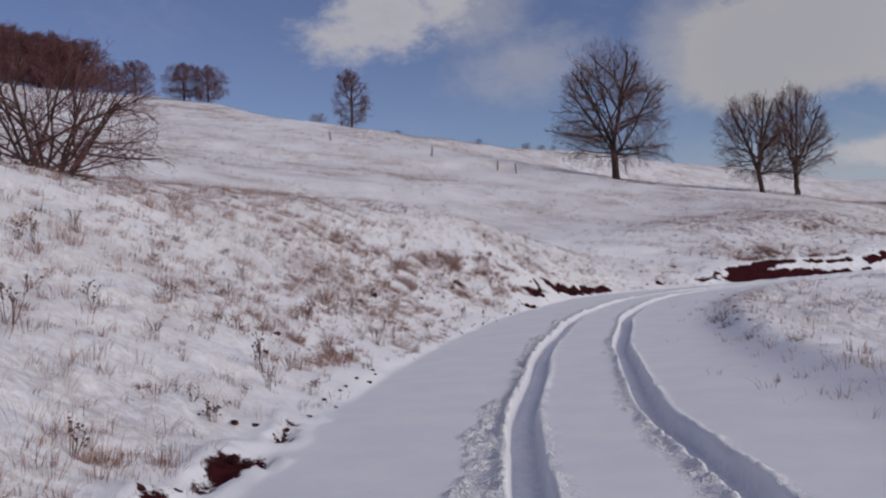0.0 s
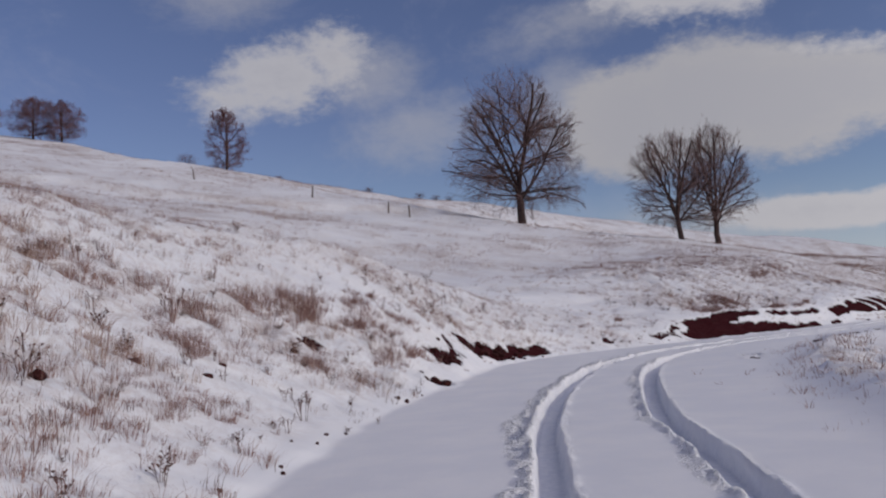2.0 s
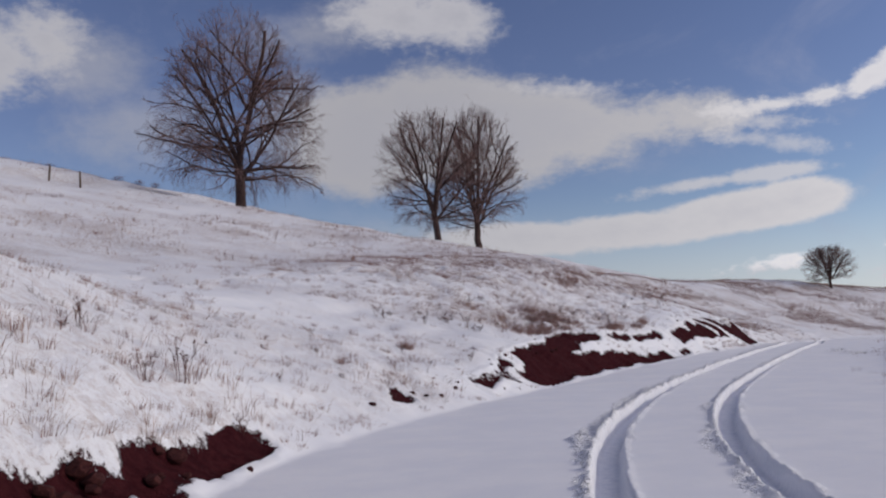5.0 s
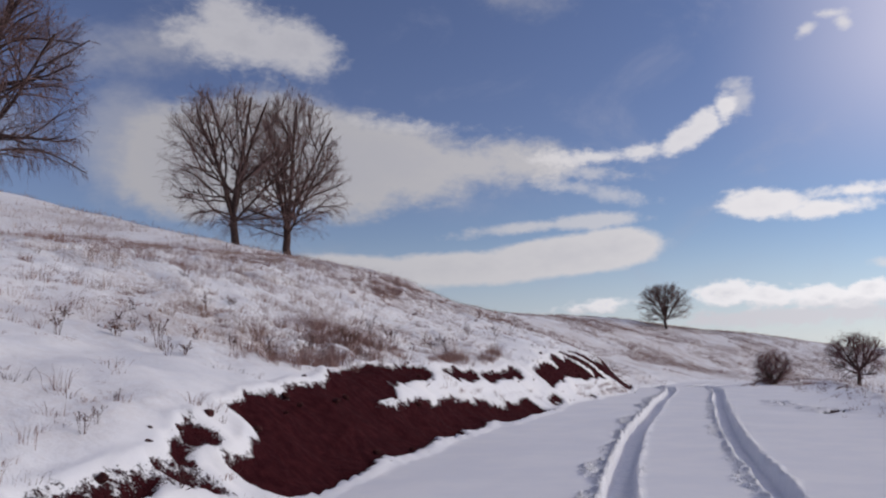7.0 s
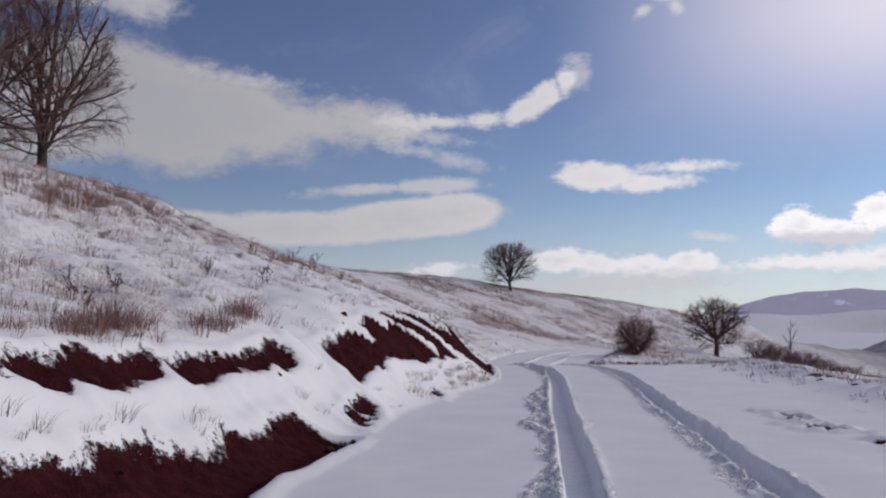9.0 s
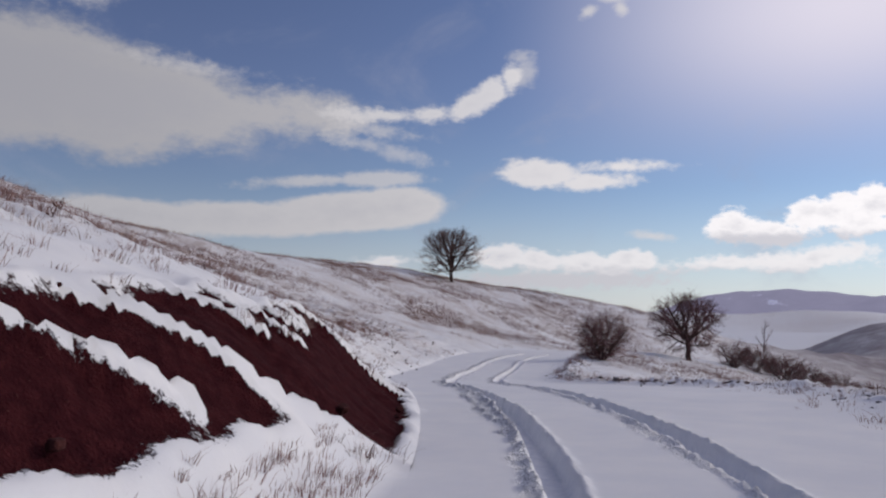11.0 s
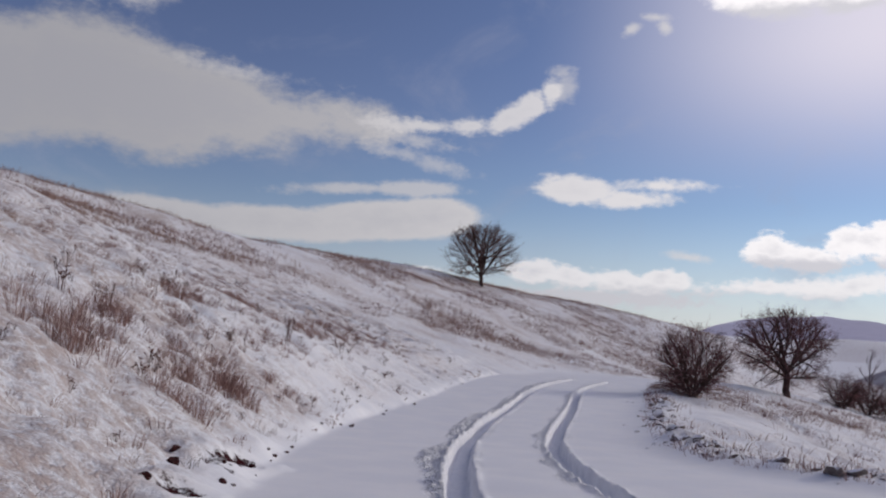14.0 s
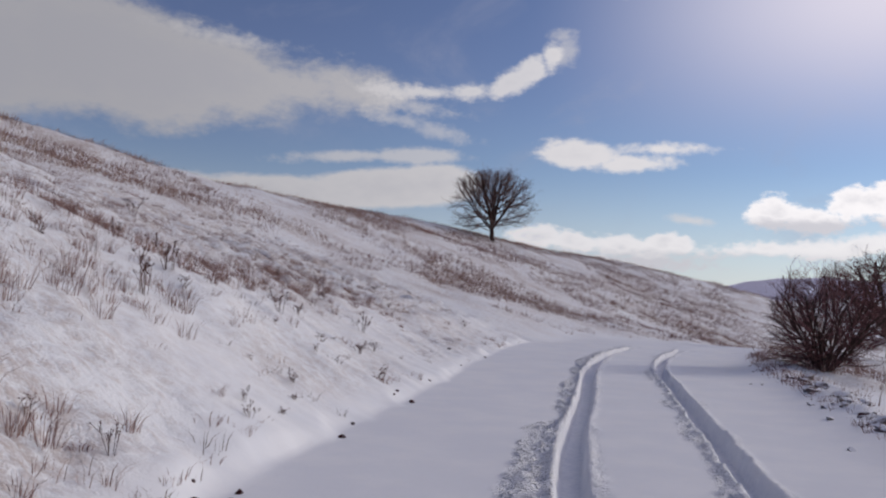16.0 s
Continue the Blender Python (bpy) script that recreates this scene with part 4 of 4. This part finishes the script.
# ---- dead grass ----
def blades(x, y, z, count, height, width, spread, rng):
    """Bent tapering blades in tufts; one row of places, as vertices and faces."""
    n = len(x) * count
    base = np.repeat(np.c_[x, y, z], count, 0)
    h = np.repeat(height, count) * rng.uniform(0.45, 1.15, n)
    w = np.repeat(width, count) * rng.uniform(0.7, 1.3, n)
    a, lean = rng.uniform(0, 2 * math.pi, n), np.abs(rng.normal(0, 0.55, n)) + 0.05
    base[:, :2] += np.c_[np.cos(a), np.sin(a)] * (np.repeat(spread, count) * rng.uniform(0, 1, n) ** 0.7)[:, None]
    base[:, 2] -= 0.04
    out = np.c_[np.cos(a), np.sin(a), np.zeros(n)]
    f = rng.uniform(0, 2 * math.pi, n)
    flat = np.c_[np.cos(f), np.sin(f), np.zeros(n)] * w[:, None] / 2
    mid = base + out * (h * lean * 0.4)[:, None] + np.c_[np.zeros((n, 2)), h * 0.6]
    tip = base + out * (h * lean * 1.25)[:, None] + np.c_[np.zeros((n, 2)), h]
    verts = np.stack([base - flat, base + flat, mid + flat * 0.7, mid - flat * 0.7, tip], 1).reshape(-1, 3)
    i = np.arange(n) * 5
    return verts, i


def grass_stuff(name, label, mat, x, y, z, count, height, width, spread, seed):
    rng = np.random.default_rng(seed)
    verts, i = blades(x, y, z, count, height, width, spread, rng)
    me = bpy.data.meshes.new(name)
    n = len(i)
    me.vertices.add(len(verts))
    me.vertices.foreach_set("co", verts.astype(np.float32).ravel())
    loops = np.c_[i, i + 1, i + 2, i + 3, i + 3, i + 2, i + 4]
    me.loops.add(7 * n)
    me.loops.foreach_set("vertex_index", loops.astype(np.int32).ravel())
    me.polygons.add(2 * n)
    me.polygons.foreach_set("loop_start", (np.arange(n)[:, None] * 7 + np.array([0, 4])).astype(np.int32).ravel())
    me.update(calc_edges=True)
    me.materials.append(mat)
    tagged(new(name, me), label, "grass", kind="stuff")


def scatter(seed, tries, s_range, u_range, power=2.0, floor=0.0):
    """Random places beside the track, thick where the land is grassy."""
    rng = np.random.default_rng(seed)
    s, u = rng.uniform(*s_range, tries), rng.uniform(*u_range, tries)
    x, y = track(s, u)
    keep = rng.uniform(0, 1, tries) < floor + np.clip(grass_at(x, y, s, u), 0, 1) ** power
    keep &= soil_at(s, u) < 0.35
    return x[keep], y[keep], s[keep], u[keep], rng


def thin_foot(s, u):
    """Few plants stand on the smooth foot of the last bank."""
    return 1 - 0.72 * step(s, 77, 81) * (1 - step(u, 4.6, 6.4))


def near_grass():
    for n, (mat, name, label, tries, power, tall) in enumerate((
            (STRAW, "dead_grass", "pale dead grass blades poking through the snow", 26000, 1.6, 0.22),
            (RUST, "rusty_grass", "rust-brown dead grass tufts poking through the snow", 22000, 1.9, 0.27),
            (STALK, "dark_stalks", "dark dry stalks poking through the snow", 5000, 1.3, 0.16))):
        x, y, s, u, rng = scatter(100 + n, tries, (-4, 112), (2.4, 16), power)
        keep = fbm(x, y, 2.2, 2, 30 + n) > (-0.1, 0.12, -0.2)[n]
        keep &= rng.uniform(0, 1, len(x)) < np.interp(s, [24, 34, 78, 86], [0.8, 1, 1, 0.6]) * thin_foot(s, u)
        x, y, s, u = x[keep], y[keep], s[keep], u[keep]
        z = land(x, y)
        k = len(x)
        h = tall * np.interp(s, [-4, 30, 45, 66, 71, 80, 86], [0.8, 0.8, 0.7, 0.6, 0.4, 0.34, 0.38]) * rng.uniform(0.5, 1.5, k) * (1 + 0.5 * np.clip(fbm(x, y, 5, 2, 40), 0, 1))
        grass_stuff(name, label, mat, x, y, z, (15, 18, 6)[n], 0.9 * h, np.full(k, (0.0048, 0.0052, 0.0055)[n]), rng.uniform(0.05, 0.22, k), 200 + n)


def far_grass():
    rng = np.random.default_rng(300)
    for n, (mat, name, label, tries) in enumerate(((STRAW, "hillside_grass", "pale dead grass across the snowy hillside", 120000), (RUST, "hillside_tufts", "rust-brown tufts across the snowy hillside", 110000))):
        x, y = rng.uniform(-45, 135, tries), rng.uniform(5, 150, tries)
        # closer together where the last hillside is seen from nearby
        x[: tries // 3], y[: tries // 3] = rng.uniform(55, 128, tries // 3), rng.uniform(66, 122, tries // 3)
        s, u = station(x, y)
        g = grass_at(x, y, s, u) ** 1.8 * (fbm(x, y, 3.5, 2, 44 + n) > (-0.05, 0.05)[n])
        keep = (rng.uniform(0, 1, tries) < g) & ((u > 15) | (u < -3) | ((s > 111.5) & (u > 4.2))) & (u < 110) & (u > -60)
        x, y = x[keep], y[keep]
        z = far_land(x, y)
        k = len(x)
        grass_stuff(name, label, mat, x, y, z, (6, 7)[n], rng.uniform(0.10, 0.32, k), np.full(k, 0.016), rng.uniform(0.1, 0.45, k), 310 + n)


def rim_grass():
    rng = np.random.default_rng(330)
    tries = 7000
    s = rng.uniform(-4, 112, tries)
    right = smooth(s, RIGHT_S, RIGHT_W)
    u = -right - np.where(s > 84, 0.05 + np.abs(rng.normal(0, 0.4, tries)), rng.normal(0.35, 0.55, tries))
    x, y = track(s, u)
    keep = rng.uniform(0, 1, tries) < (0.35 + 0.5 * fbm(x, y, 3, 2, 46)) * np.interp(s, [10, 24, 34, 78, 86], [0.6, 0.6, 0.3, 0.5, 0.8])
    x, y = x[keep], y[keep]
    k = len(x)
    grass_stuff("rim_grass", "brown dead grass along the rim of the track", RUST, x, y, land(x, y), 8, rng.uniform(0.05, 0.2, k), np.full(k, 0.008), rng.uniform(0.04, 0.16, k), 331)


def grass_clumps():
    """Denser low clumps, closest on the near spur and the last bank."""
    for n, (mat, name, label, tries) in enumerate(((STRAW, "hay_tufts", "pale tan tufts of dead grass in the snow", 16000), (RUST, "grass_clumps", "low rust-brown grass clumps in the snow", 20000), (STALK, "weed_clumps", "low dark weed clumps in the snow", 7000))):
        rng = np.random.default_rng(350 + n)
        s = rng.uniform(-4, 112, tries)
        u = smooth(s, LEFT_S, LEFT_W) + 0.15 + 11 * rng.uniform(0, 1, tries) ** 1.4
        x, y = track(s, u)
        want = np.interp(s, [0, 26, 40, 48, 56, 64, 80, 88, 112], [0.85, 0.95, 0.35, 0.22, 0.6, 0.6, 0.5, 0.45, 0.4]) * (0.5 + 0.9 * fbm(x, y, 3.0, 3, 47 + n))
        if n == 0:
            want = np.interp(s, [0, 24, 40, 50, 64, 82, 112], [0.8, 0.8, 0.25, 0.7, 0.7, 0.4, 0.4]) * step(fbm(x, y, 2.4, 3, 49), 0.42, 0.7) * step(u, 4.3, 5.4)
        want = want * (1 + 0.45 * np.interp(s, [6, 12, 28, 34], [0, 1, 1, 0]) * step(u, 4.0, 5.0) + 0.5 * step(s, 84, 90) * step(u, 5, 6.5))
        want = want * thin_foot(s, u) * (1 - 0.7 * (1 - step(u, 4.1, 4.9)) * step(s, 14, 20) * (1 - step(s, 36, 40)))
        keep = (rng.uniform(0, 1, tries) < want) & (soil_at(s, u) < 0.3)
        x, y, s = x[keep], y[keep], s[keep]
        k = len(x)
        grass_stuff(name, label, mat, x, y, land(x, y), (30, 34, 20)[n], (1.5, 1.0, 1.0)[n] * rng.uniform(0.05, 0.17, k) * rng.uniform(0.6, 1.25, k) * (1 + 0.25 * np.interp(s, [6, 12, 26, 30], [0, 1, 1, 0])), np.full(k, 0.005), rng.uniform(0.06, 0.2, k), 360 + n)


# thick patches of dead weeds: along the track, off it, half length, half width, plants, height
SPUR_FOOT = [
    (12.9, 4.4, 0.5, 0.3, 18, 0.18), (12.6, 3.7, 0.8, 0.25, 28, 0.18), (13.6, 3.6, 0.6, 0.2, 16, 0.17), (14.1, 4.1, 0.6, 0.3, 20, 0.18), (13.3, 5.0, 0.9, 0.4, 24, 0.22), (15.6, 4.9, 1.0, 0.5, 26, 0.2), (11.9, 3.9, 0.5, 0.3, 18, 0.18),
    (19.5, 4.2, 1.2, 0.4, 24, 0.16), (21.5, 4.3, 1.0, 0.4, 20, 0.16),
]
SPUR_END = [
    (29.7, 5.0, 0.6, 0.35, 26, 0.2), (29.1, 4.5, 0.6, 0.2, 20, 0.22), (28.3, 4.5, 0.4, 0.2, 16, 0.24), (30.3, 5.8, 0.5, 0.3, 26, 0.3), (31.4, 5.0, 0.5, 0.15, 16, 0.2), (30.9, 5.3, 0.4, 0.2, 12, 0.2), (31.7, 6.3, 0.6, 0.3, 16, 0.2),
    (29.9, 4.3, 0.5, 0.15, 18, 0.2), (28.4, 6.1, 0.8, 0.4, 60, 0.42), (27.2, 6.5, 0.7, 0.35, 34, 0.36), (25.2, 6.4, 0.7, 0.4, 40, 0.34), (29.2, 5.4, 0.5, 0.3, 22, 0.3), (23.4, 5.6, 0.5, 0.3, 26, 0.3), (25.6, 4.7, 0.3, 0.2, 14, 0.28),
    (24.0, 7.2, 0.9, 0.4, 34, 0.32),
]
CUT_TOP = [
    (47.7, 6.0, 0.15, 0.12, 9, 0.3), (54.6, 5.1, 1.7, 0.25, 50, 0.36), (56.8, 5.7, 0.9, 0.6, 60, 0.42), (57.4, 6.6, 0.5, 0.5, 26, 0.34), (63.2, 4.4, 0.25, 0.15, 14, 0.36), (60.1, 4.6, 0.9, 0.2, 46, 0.28), (62.0, 4.3, 0.6, 0.15, 22, 0.24),
    (66.5, 8.5, 1.6, 0.7, 70, 0.36), (70.8, 9.4, 1.0, 0.6, 36, 0.34), (72.5, 6.0, 1.4, 0.7, 50, 0.26),
]
LAST_BANK = [
    (83.7, 4.1, 0.3, 0.3, 14, 0.40), (84.2, 3.2, 0.25, 0.2, 12, 0.42), (84.8, 4.4, 0.9, 0.4, 22, 0.28), (87.0, 3.6, 0.45, 0.25, 30, 0.32), (85.9, 3.9, 0.35, 0.2, 14, 0.26), (85.5, 3.6, 0.3, 0.2, 8, 0.26), (87.5, 4.3, 1.2, 0.4, 26, 0.24), (89.3, 3.8, 0.4, 0.2, 10, 0.26),
    (92.5, 4.9, 2.0, 0.5, 44, 0.24), (98, 6.0, 3.0, 0.6, 80, 0.26), (86.3, 4.9, 0.5, 0.4, 16, 0.28), (88.8, 5.3, 0.8, 0.5, 18, 0.24), (91.0, 6.4, 1.2, 0.5, 40, 0.28), (95.0, 7.2, 1.6, 0.6, 40, 0.26), (104, 6.5, 3.0, 0.8, 70, 0.3),
]
PATCHES = SPUR_FOOT + SPUR_END + CUT_TOP + LAST_BANK


def weed_patches():
    rng = np.random.default_rng(370)
    s, u, h = (np.concatenate(a) for a in zip(*((p[0] + rng.normal(0, 0.6, p[4]) * p[2], p[1] + rng.normal(0, 0.6, p[4]) * p[3], p[5] * rng.uniform(0.5, 1.1, p[4])) for p in PATCHES)))
    x, y = track(s, u)
    k = len(x)
    grass_stuff("weed_patches", "thick reddish-brown patches of dead weeds in the snow", RUST, x, y, land(x, y), 34, h, np.full(k, 0.005), rng.uniform(0.05, 0.15, k), 371)


near_grass()
weed_patches()
grass_clumps()
far_grass()
rim_grass()


# ---- weeds, clods, stones, posts ----
def weed(seed, tall):
    """A dry many-stemmed weed with flat dark seed heads."""
    rng = np.random.default_rng(seed)
    sv, sf = [], []
    hv, hf = sv, sf
    for _ in range(int(rng.integers(4, 8))):
        a, lean = rng.uniform(0, 2 * math.pi), rng.uniform(0.05, 0.35)
        d = np.array([math.cos(a) * lean, math.sin(a) * lean, 1.0])
        h = tall * rng.uniform(0.6, 1.1)
        p = [np.array([0.03 * math.cos(a), 0.03 * math.sin(a), -0.08])]
        for _ in range(4):
            d = d + rng.normal(0, 0.07, 3)
            p.append(p[-1] + d * h / 4)
        tube(p, np.linspace(0.0045, 0.003, 5), 3, sv, sf)
        for _ in range(int(rng.integers(2, 5))):
            q = p[3] + rng.normal(0, 0.01, 3)
            e = p[4] + np.r_[rng.normal(0, 0.05, 2), rng.uniform(-0.03, 0.03)]
            tube([q, (q + e) / 2, e], [0.0035, 0.003, 0.0025], 3, sv, sf)
            r, t0 = rng.uniform(0.010, 0.022), len(hv)
            ring = [(e[0] + r * math.cos(k * 1.0472), e[1] + r * math.sin(k * 1.0472), e[2] + rng.uniform(-0.004, 0.008)) for k in range(6)]
            hv.extend(ring + [(e[0], e[1], e[2] + 0.014), (e[0], e[1], e[2] - 0.012)])
            for k in range(6):
                hf.append((t0 + k, t0 + (k + 1) % 6, t0 + 6))
                hf.append((t0 + (k + 1) % 6, t0 + k, t0 + 7))
    me = bpy.data.meshes.new("dry_weed")
    me.from_pydata(sv, [], sf)
    me.materials.append(STALK)
    return tagged(new("dry_weed", me), "dry dark weed with flat seed heads standing in snow", "weed", "dry weeds on the bank")


def plant_weeds():
    rng = np.random.default_rng(400)
    kinds = [weed(401 + k, (0.27, 0.36, 0.23, 0.42)[k]) for k in range(4)]
    spots = []
    for s0, s1, u0, u1, n in ((3, 24, 3.3, 8.0, 70), (24, 40, 4.6, 9.5, 34), (50, 60, 5.2, 8.0, 30), (60, 72, 4.6, 7, 16), (82, 100, 3.2, 7, 24), (100, 112, 4.5, 9, 10)):
        s, u = rng.uniform(s0, s1, n), rng.uniform(u0, u1, n) ** 1.0
        spots += list(zip(s, u))
    # low ones with only their seed heads out of the snow
    large = len(spots)
    for s0, s1, u0, u1, n in ((9, 28, 3.15, 5.2, 62), (41, 49, 4.6, 7.0, 14), (82, 96, 2.9, 5.0, 34)):
        spots += list(zip(rng.uniform(s0, s1, n), rng.uniform(u0, u1, n)))
    for n, (s, u) in enumerate(spots):
        x, y = at_track(s, u)
        z = float(land(np.array([x]), np.array([y]))[0])
        m = pose(x, y, z, 0, 0, rng.uniform(0, 360)) @ Matrix.Scale(rng.uniform(0.55, 1.0) if n < large else rng.uniform(0.22, 0.5), 4)
        if n < 4:
            kinds[n].matrix_basis = m
        else:
            made = copy_thing(kinds[n % 4], pose(0, 0, 0))
            made.matrix_basis = m


def lump(name, seed, mat, label, category, group, size=(1.0, 1.0, 0.7), rough=0.35):
    """An irregular broken lump about a metre across."""
    rng = np.random.default_rng(seed)
    bm = bmesh.new()
    bmesh.ops.create_icosphere(bm, subdivisions=2, radius=0.5)
    cuts = [(Vector(rng.normal(0, 1, 3)).normalized(), rng.uniform(0.26, 0.42)) for _ in range(7)]
    for v in bm.verts:
        for nrm, far in cuts:
            d = v.co.dot(nrm)
            if d > far:
                v.co -= nrm * (d - far)
        v.co = v.co * (1 + rough * 0.4 * noise.noise(v.co * 4 + Vector((seed, 0, 0))))
        v.co = Vector((v.co.x * size[0], v.co.y * size[1], v.co.z * size[2]))
    me = bpy.data.meshes.new(name)
    bm.to_mesh(me)
    bm.free()
    me.materials.append(mat)
    return tagged(new(name, me), label, category, group)


def scatter_lumps():
    rng = np.random.default_rng(500)
    clods = [lump("soil_clod", 501 + k, CLOD, "dark red-brown soil clod lying on the snowy bank", "clod", "clods on the bank") for k in range(3)]
    spots = []
    for s0, s1, a0, b0, a1, b1 in SOIL:
        if a0 < 0:
            continue
        for _ in range(int(2 + (s1 - s0) * 0.9)):
            t = rng.uniform(-0.1, 1.1)
            edge = rng.uniform(0, 1)
            lo, hi = a0 + (a1 - a0) * t, b0 + (b1 - b0) * t
            lo, hi = lo + 0.1, hi - 0.05
            spots.append((s0 + (s1 - s0) * t, lo - abs(rng.normal(0, 0.12)) if edge < 0.5 else hi + abs(rng.normal(0, 0.15)), rng.uniform(0.04, 0.13)))
    for s0, s1, a, b, count in ((30.2, 32.9, 3.9, 4.65, 34), (33.8, 38, 4.3, 4.85, 40), (28.6, 29.4, 3.4, 3.8, 8), (4.6, 7.2, 2.78, 3.05, 14), (7.9, 9.0, 2.85, 3.05, 6), (26.4, 27.5, 5.35, 5.6, 6)):
        for _ in range(count):
            s, u = rng.uniform(s0, s1), rng.uniform(a, b)
            if soil_at(np.array([s]), np.array([u]))[0] > 0.62:
                spots.append((s, u, rng.uniform(0.10, 0.24) * (0.5 if s < 10 else 1.0)))
    for s, u, size in ((18.6, 5.0, 0.13), (19.8, 5.1, 0.16), (21.7, 5.3, 0.15), (25.8, 5.1, 0.16), (28.9, 3.5, 0.3), (11.5, 4.2, 0.12), (12.8, 4.5, 0.14), (22.6, 4.9, 0.15), (23.4, 5.1, 0.12),
                       (90.3, 2.7, 0.1), (90.6, 2.75, 0.07), (96.2, 2.8, 0.09), (82.4, 2.6, 0.13), (82.8, 2.7, 0.12), (84.2, 2.5, 0.12), (93.1, 2.8, 0.08), (104, 3.6, 0.1), (42.9, 4.5, 0.14), (43.3, 4.65, 0.1), (44.4, 4.45, 0.13), (44.7, 4.3, 0.09), (45.0, 4.15, 0.14), (45.9, 4.2, 0.1), (46.3, 4.3, 0.08), (48.5, 4.35, 0.1), (49.0, 4.38, 0.12), (49.7, 4.42, 0.13)):
        spots.append((s, u, size))
    # small clods added as dark dots for the notches in the bank's broken edge
    for s0, s1, count in ((5, 28, 30), (81.5, 87, 12), (87, 112, 12)):
        for s in rng.uniform(s0, s1, count):
            spots.append((s, float(smooth(np.array([s]), LEFT_S, LEFT_W)[0]) + abs(rng.normal(0.09, 0.09)), rng.uniform(0.035, 0.085)))
    for n, (s, u, size) in enumerate(spots):
        x, y = at_track(s, u)
        z = float(land(np.array([x]), np.array([y]))[0])
        m = pose(x, y, z + 0.05 * size, *rng.uniform(-25, 25, 2), rng.uniform(0, 360)) @ Matrix.Scale(size, 4)
        if n < 3:
            clods[n].matrix_basis = m
        else:
            made = copy_thing(clods[n % 3], pose(0, 0, 0))
            made.matrix_basis = m
    stones = [lump("stone", 551 + k, STONE, "snow-dusted grey-brown stone on the rim of the track", "stone", "stones on the rim", (1.5, 0.7, 0.45)) for k in range(3)]
    n = 0
    for s0, s1, out, count, big in ((84.5, 103, 0.40, 54, 0.40), (84, 108, 0.33, 120, 0.17), (74, 86, 0.4, 70, 0.15), (60, 70, 0.4, 20, 0.16), (17, 24, 0.35, 18, 0.16), (38, 46, 0.3, 16, 0.16)):
        for _ in range(count):
            s = rng.uniform(s0, s1)
            u = -float(smooth(np.array([s]), RIGHT_S, RIGHT_W)[0]) - rng.normal(out, 0.12 if big > 0.3 else 0.3)
            x, y = at_track(s, u)
            size = rng.uniform(0.35, 1.0) * big
            m = pose(x, y, float(land(np.array([x]), np.array([y]))[0]) - 0.02 * size, *rng.uniform(-22, 22, 2), math.degrees(math.atan2(*(np.interp(s, ALONG, HEAD[:, i]) for i in (1, 0)))) + rng.normal(0, 30)) @ Matrix.Scale(size, 4)
            if n < 3:
                stones[n].matrix_basis = m
            else:
                made = copy_thing(stones[n % 3], pose(0, 0, 0))
                made.matrix_basis = m
            n += 1


def fence_posts():
    verts, faces = [], []
    tube([(0, 0, -0.3), (0.01, 0, 0.4), (0.03, 0.01, 1.05), (0.03, 0.01, 1.1)], [0.075, 0.07, 0.062, 0.03], 7, verts, faces)
    me = bpy.data.meshes.new("fence_post")
    me.from_pydata(verts, [], faces)
    me.materials.append(WOOD)
    first = tagged(new("fence_post", me), "weathered round wooden fence post on the snowy hillside", "post", "fence posts on the hillside")
    for n, (x, y) in enumerate(((3.5, 88.5), (10.2, 85.0), (12.0, 84.0), (-8.0, 95.0))):
        m = pose(x, y, ground_z(x, y) if n < 4 else float(land(np.array([x]), np.array([y]))[0]), 2, 3, n * 60)
        if n == 0:
            first.matrix_basis = m
        else:
            copy_thing(first, m)


def rim_stake():
    """A thin stick left standing on the rim of the track."""
    verts, faces = [], []
    tube([(0, 0, -0.15), (0.003, 0, 0.06), (0.010, 0.006, 0.17), (0.014, 0.008, 0.23)], [0.011, 0.010, 0.009, 0.006], 6, verts, faces)
    me = bpy.data.meshes.new("wooden_stake")
    me.from_pydata(verts, [], faces)
    me.materials.append(WOOD)
    stand(tagged(new("wooden_stake", me), "thin weathered wooden stick on the snowy rim", "stick"), 50.4, 57.05)


plant_weeds()
rim_stake()
scatter_lumps()
fence_posts()
